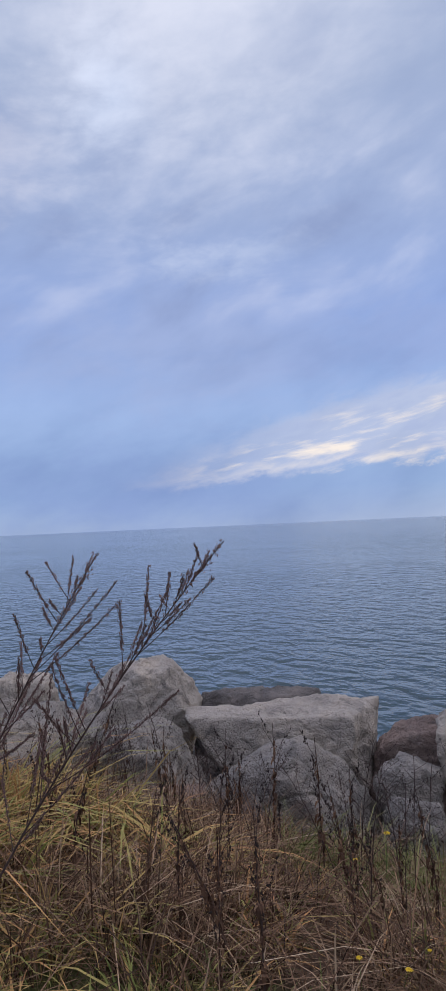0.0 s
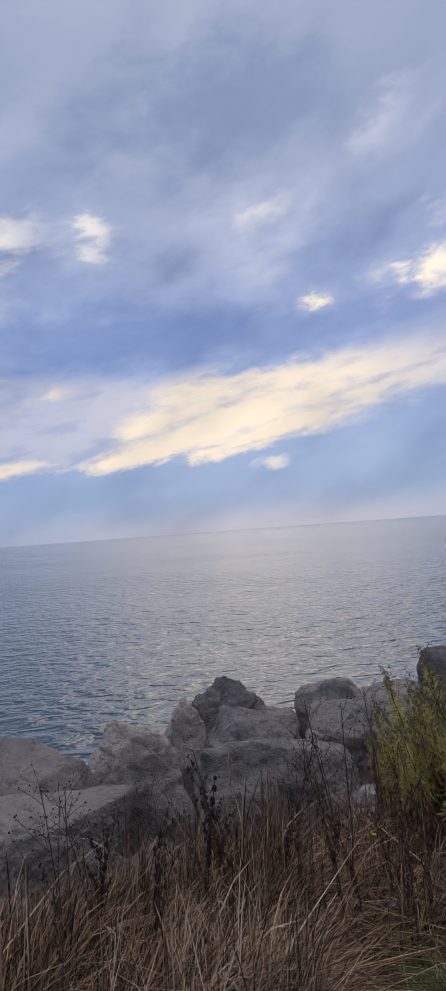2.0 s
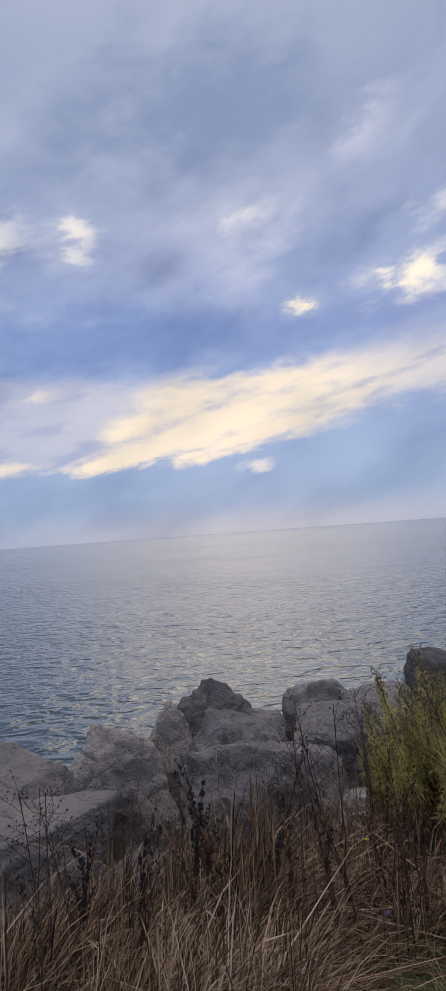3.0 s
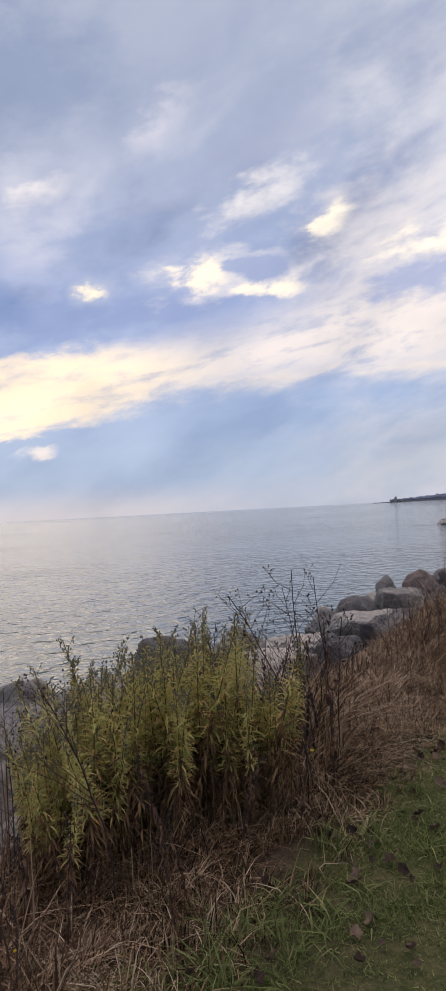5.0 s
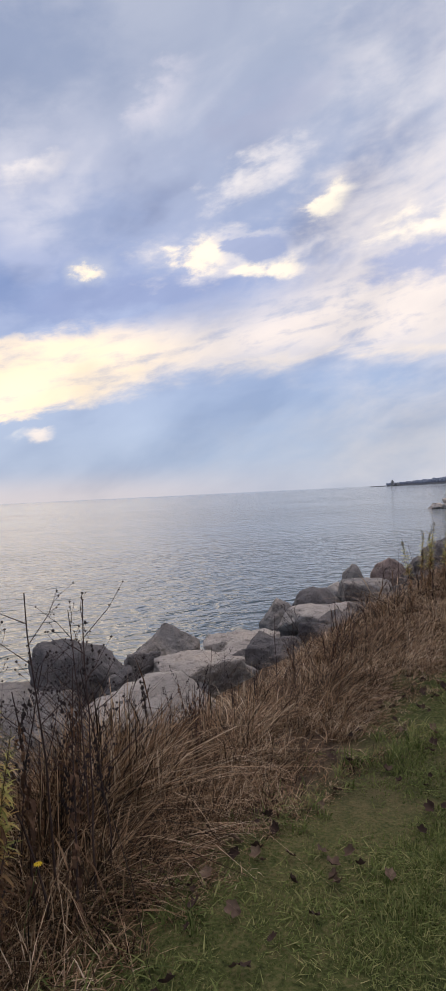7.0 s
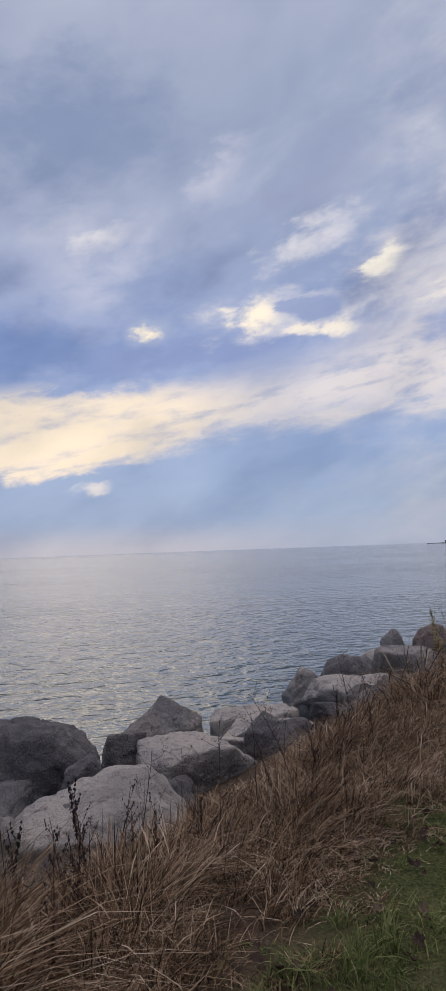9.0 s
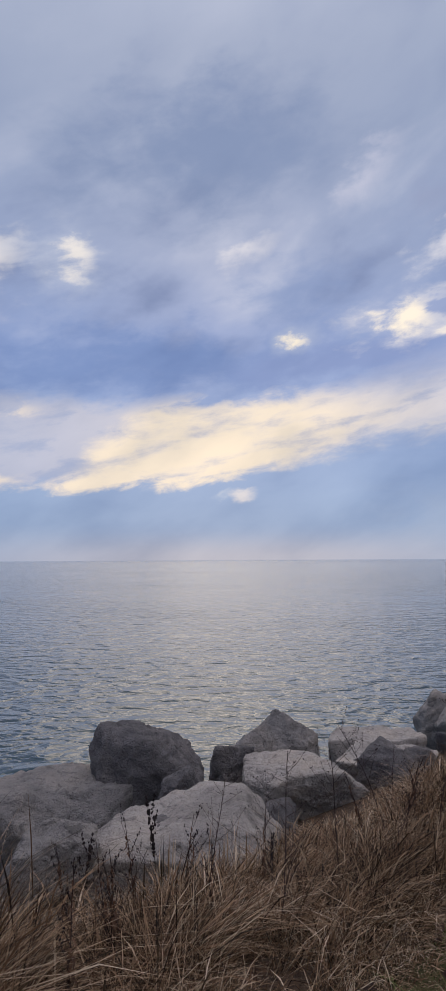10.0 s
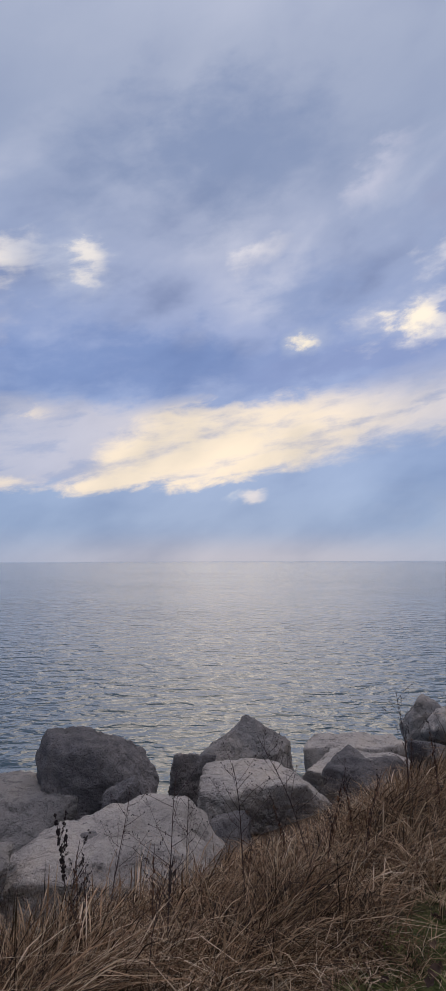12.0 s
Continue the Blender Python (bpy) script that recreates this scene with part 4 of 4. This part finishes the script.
for x, y, s in ((0.5, 2.72, 1.0), (0.26, 2.56, 1.12), (0.46, 2.86, 1.08), (0.05, 2.95, 1.0)):
    planted(asters[2 + int(s * 50) % 3], x, y, rng.uniform(0, 360), s, rng.uniform(-4, 4))
for n, x0, x1, d0, d1, s0, s1 in ((34, -7.0, -4.2, -2.4, -1.6, 0.45, 0.8), (40, -4.4, -1.2, -2.9, -1.5, 0.5, 0.85), (10, -1.3, 0.2, -2.6, -1.6, 0.75, 1.1),
                                  (6, 0.2, 1.8, -2.6, -1.8, 0.5, 0.75), (18, 1.8, 5.5, -2.8, -1.4, 0.4, 0.7), (22, 5.5, 9.5, -2.6, -1.2, 0.6, 0.9)):
    X, Y, D = scatter(rng, n, x0, x1, d0, d1)
    for x, y in zip(X, Y):
        planted(asters[rng.integers(5)], x, y, rng.uniform(0, 360), rng.uniform(s0, s1), rng.uniform(-8, 8))

docks = [dock(700 + k, 0.8, 130 + 30 * k) for k in range(3)]
for ob, (x, y, s) in zip(docks, ((-2.08, 1.92, 0.88), (-2.3, 1.9, 0.76), (-2.52, 1.86, 0.78))):
    ob.matrix_world = pose(x, y, rise(x, y), 0, 0, rng.uniform(-40, 40)) @ Matrix.Scale(s, 4)
for x, y, s in ((1.36, 5.25, 1.0), (0.95, 4.95, 0.85), (-1.75, 2.1, 0.62), (-1.5, 2.3, 0.6), (-2.9, 2.2, 0.5), (-5.8, 1.4, 0.75), (-5.1, 1.25, 0.6), (-4.7, 1.5, 0.6),
                (0.55, 2.95, 0.7), (1.9, 4.4, 0.55), (0.35, 2.8, 0.8)):
    planted(docks[int(abs(x) * 7) % 3], x, y, rng.uniform(0, 360), s)

dead = [withered(750 + k, 0.72 + 0.06 * k, 40 + 8 * k) for k in range(4)]
for ob, (x, y, s) in zip(dead, ((-5.3, 1.05, 0.95), (-4.85, 1.35, 1.0), (0.22, 2.62, 1.05), (0.34, 2.5, 0.95))):
    ob.matrix_world = pose(x, y, rise(x, y), 0, 0, rng.uniform(0, 360)) @ Matrix.Scale(s, 4)
for n, x0, x1, d0, d1, s0, s1 in ((20, -6.0, -3.9, -3.3, -1.9, 0.6, 1.0), (14, -3.2, -1.5, -3.2, -2.0, 0.6, 0.95), (26, -1.6, 0.1, -3.3, -2.6, 0.45, 0.8), (4, 0.1, 1.0, -3.2, -2.3, 0.6, 0.9), (12, 0.9, 1.9, -2.9, -2.1, 0.5, 0.8), (16, -4.5, -3.0, -3.5, -2.3, 0.45, 0.8), (12, 1.8, 4.5, -2.9, -1.7, 0.35, 0.6)):
    X, Y, D = scatter(rng, n, x0, x1, d0, d1)
    for x, y in zip(X, Y):
        planted(dead[rng.integers(4)], x, y, rng.uniform(0, 360), rng.uniform(s0, s1), rng.uniform(-8, 8))

tall = mugwort(801, 1.62, 0.53, 42)
tall.matrix_world = pose(-3.75, -0.75, rise(-3.75, -0.75), 0, 0, 81)
tall_b = mugwort(802, 1.6, 0.36, 34)
tall_b.matrix_world = pose(-3.86, -0.76, rise(-3.86, -0.76), 0, 0, 85)


def flower(mat, name, label, seed, tall_):
    rng = np.random.default_rng(seed)
    root = new(name)
    stem, petals, eye = Shape(), Shape(), Shape()
    p = bent(rng, (0, 0, 0), tall_, 0.2, 0.0, 6)
    stem.tube(p, 0.001, 0.0008, 4)
    n = 12
    petals.leaves(np.repeat(p[-1:], n, 0), np.arange(n) * 6.2832 / n, np.full(n, 0.35), np.full(n, 0.016), np.full(n, 0.008), np.full(n, 0.4))
    eye.lump(p[-1] + np.array([0, 0, 0.002]), 0.005)
    part("stem", stem, GREEN, root), part("corolla", petals, mat, root), part("eye", eye, mat, root)
    return tagged(root, label, "flower", "wild flowers")


yellow = flower(PETAL, "yellow_flower", "small yellow wild flower on a thin stem in the grass", 901, 0.3)
yellow.matrix_world = pose(0.17, 2.5, rise(0.17, 2.5))
for x, y, s in ((-1.23, 2.43, 0.8), (-1.12, 2.04, 0.5), (-4.45, 1.25, 0.8), (-3.69, 0.84, 0.55), (-3.66, 0.71, 0.5), (-3.65, 0.53, 0.7), (-3.6, 0.61, 0.75), (-2.5, 1.66, 0.6), (-2.3, 1.3, 0.6), (-3.8, 2.12, 0.8), (-4.5, 1.45, 1.2)):
    planted(yellow, x, y, rng.uniform(0, 360), s)
violet = flower(PURPLE, "violet_flower", "small violet wild flower low in the grass", 902, 0.08)
violet.matrix_world = pose(-1.33, 1.93, rise(-1.33, 1.93))


def fallen_leaf(seed):
    """A dry curled leaf with a lobed outline."""
    rng = np.random.default_rng(seed)
    a = np.linspace(0, 2 * np.pi, 15)[:-1]
    r = 0.5 * (1 + 0.2 * np.cos(5 * a + rng.uniform(0, 6)) + rng.normal(0, 0.05, 14))
    x, y = r * np.cos(a), r * np.sin(a) * 0.8
    z = rng.uniform(0.3, 1.0) * x * x + rng.uniform(0.2, 0.8) * np.abs(y) + rng.normal(0, 0.07, 14)
    ring = np.stack([x, y, z], 1)
    inner = ring * [0.5, 0.5, 0.35] + rng.normal(0, 0.03, (14, 3))
    v = np.concatenate([ring, inner, [[0, 0, 0]]])
    t = []
    for k in range(14):
        j = (k + 1) % 14
        t += [(k, j, 14 + j), (k, 14 + j, 14 + k), (14 + k, 14 + j, 28)]
    return mesh_of("fallen_leaf", v, t, LITTER, True)


leaf_kinds = [fallen_leaf(40 + k) for k in range(6)]
n_leaf = 360
X, Y, D = scatter(rng, n_leaf, -1.7, 4.6, -4.0, -3.1)
for k in range(n_leaf):
    s = rng.uniform(0.025, 0.058)
    clump = patchy(X[k:k + 1], Y[k:k + 1], 5.0, 33)[0]
    if clump < 0.42 and rng.random() < 0.7:
        continue
    ob = tagged(new("fallen_leaf", leaf_kinds[k % 6]), "dry curled brown leaf fallen on the lawn", "leaf", "fallen leaves")
    ob.matrix_world = pose(X[k], Y[k], rise(X[k], Y[k], 0.026), rng.uniform(-45, 45), rng.uniform(-45, 45), rng.uniform(0, 360)) @ Matrix.Scale(s, 4)


# ---- the far shore ----
def polar(a, dist, z=WATER_Z):
    return Vector((-0.3 + dist * math.sin(radians(a)), 0.3 + dist * math.cos(radians(a)), z))


headland = new("headland")
rng = np.random.default_rng(31)
FAR = 1500
land, woods, house = Shape(), Shape(), Shape()
n = 60
aa = np.linspace(36.2, 58, n)
hh = np.interp(aa, (36.2, 37.7, 38.2, 58), (1.0, 1.6, 4, 6))
front = np.array([polar(a, FAR, WATER_Z - 1) for a in aa])
backs = np.array([polar(a, FAR + 160, WATER_Z - 1) for a in aa])
up = np.array([0, 0, 1.0])
rows = np.stack([front, front + up * hh[:, None] + up, backs + up * hh[:, None] + up, backs], 1).reshape(-1, 3)
tr = []
for k in range(n - 1):
    for j in range(3):
        q = 4 * k + j
        tr += [(q, q + 4, q + 5), (q, q + 5, q + 1)]
land.add(rows, tr)
ball, ball_t = BALL[3]
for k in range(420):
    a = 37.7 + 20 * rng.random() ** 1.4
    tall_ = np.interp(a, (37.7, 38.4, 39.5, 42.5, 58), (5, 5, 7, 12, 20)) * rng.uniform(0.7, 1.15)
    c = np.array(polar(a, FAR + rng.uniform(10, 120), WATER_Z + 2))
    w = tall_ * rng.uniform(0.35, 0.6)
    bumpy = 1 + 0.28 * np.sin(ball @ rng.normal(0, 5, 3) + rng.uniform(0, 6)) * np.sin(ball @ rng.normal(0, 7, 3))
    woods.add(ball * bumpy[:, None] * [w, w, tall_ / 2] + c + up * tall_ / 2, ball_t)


def box(shape, centre, size, turn=0.0):
    v = np.array([(sx, sy, sz) for sx in (-1, 1) for sy in (-1, 1) for sz in (-1, 1)], float) * np.array(size) / 2
    c, s = math.cos(turn), math.sin(turn)
    v = v @ np.array([[c, s, 0], [-s, c, 0], [0, 0, 1]])
    shape.add(v + np.array(centre), [(0, 1, 3), (0, 3, 2), (4, 6, 7), (4, 7, 5), (0, 4, 5), (0, 5, 1), (2, 3, 7), (2, 7, 6), (0, 2, 6), (0, 6, 4), (1, 5, 7), (1, 7, 3)])


c = np.array(polar(38.15, FAR))
box(house, c + up * 6, (5, 5, 10)), box(house, c + up * 12, (2.4, 2.4, 3)), box(house, c + np.array([9, -6, 4]), (10, 8, 5))
part("land", land, FAR_LAND, headland), part("woods", woods, FAR_TREES, headland, "bare woods tinted grey-blue for distance haze"), part("building", house, FAR_WALL, headland, "small pale tower")
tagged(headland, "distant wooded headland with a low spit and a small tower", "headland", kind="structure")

pale = [rock_mesh("block", 340 + k, (1, 0.8, 0.6), 5, ROCK["light"]) for k in range(3)]
rng = np.random.default_rng(51)
for k in range(46):
    f = rng.random()
    c = polar(41.3 + 9 * f, 80 + rng.uniform(-2, 2), WATER_Z + 0.15 + np.interp(f, (0, 0.1, 0.4, 1), (0.0, 0.5, 1.4, 1.8)) * rng.uniform(0.2, 1))
    s = rng.uniform(1.0, 2.2)
    ob = tagged(new("groyne_rock", pale[k % 3]), "grey rock of a stone groyne running out into the lake", "rock", "rocks of the groyne")
    ob.matrix_world = pose(c.x, c.y, c.z - 0.2, rng.uniform(-15, 15), rng.uniform(-15, 15), rng.uniform(0, 360)) @ Matrix.Scale(s, 4)
core = Shape()
m = 12
cs = np.array([polar(41.2 + 10 * k / (m - 1), 80.5) for k in range(m)])
w_ = np.array([polar(0, 0, 0) * 0 + Vector((0.75, 0.66, 0)) for _ in range(m)])
hh = np.interp(np.linspace(0, 1, m), (0, 0.4, 1), (0.1, 1.2, 1.6))
rows = np.stack([cs - 2.4 * w_ - up, cs - 0.7 * w_ + up * hh[:, None], cs + 0.7 * w_ + up * hh[:, None], cs + 2.4 * w_ - up], 1).reshape(-1, 3)
tr = []
for k in range(m - 1):
    for j in range(3):
        q = 4 * k + j
        tr += [(q, q + 4, q + 5), (q, q + 5, q + 1)]
core.add(rows, tr)
tagged(new("groyne", core.mesh("groyne", ROCK["mid"])), "low grey stone groyne reaching out into the lake", "groyne", kind="structure")
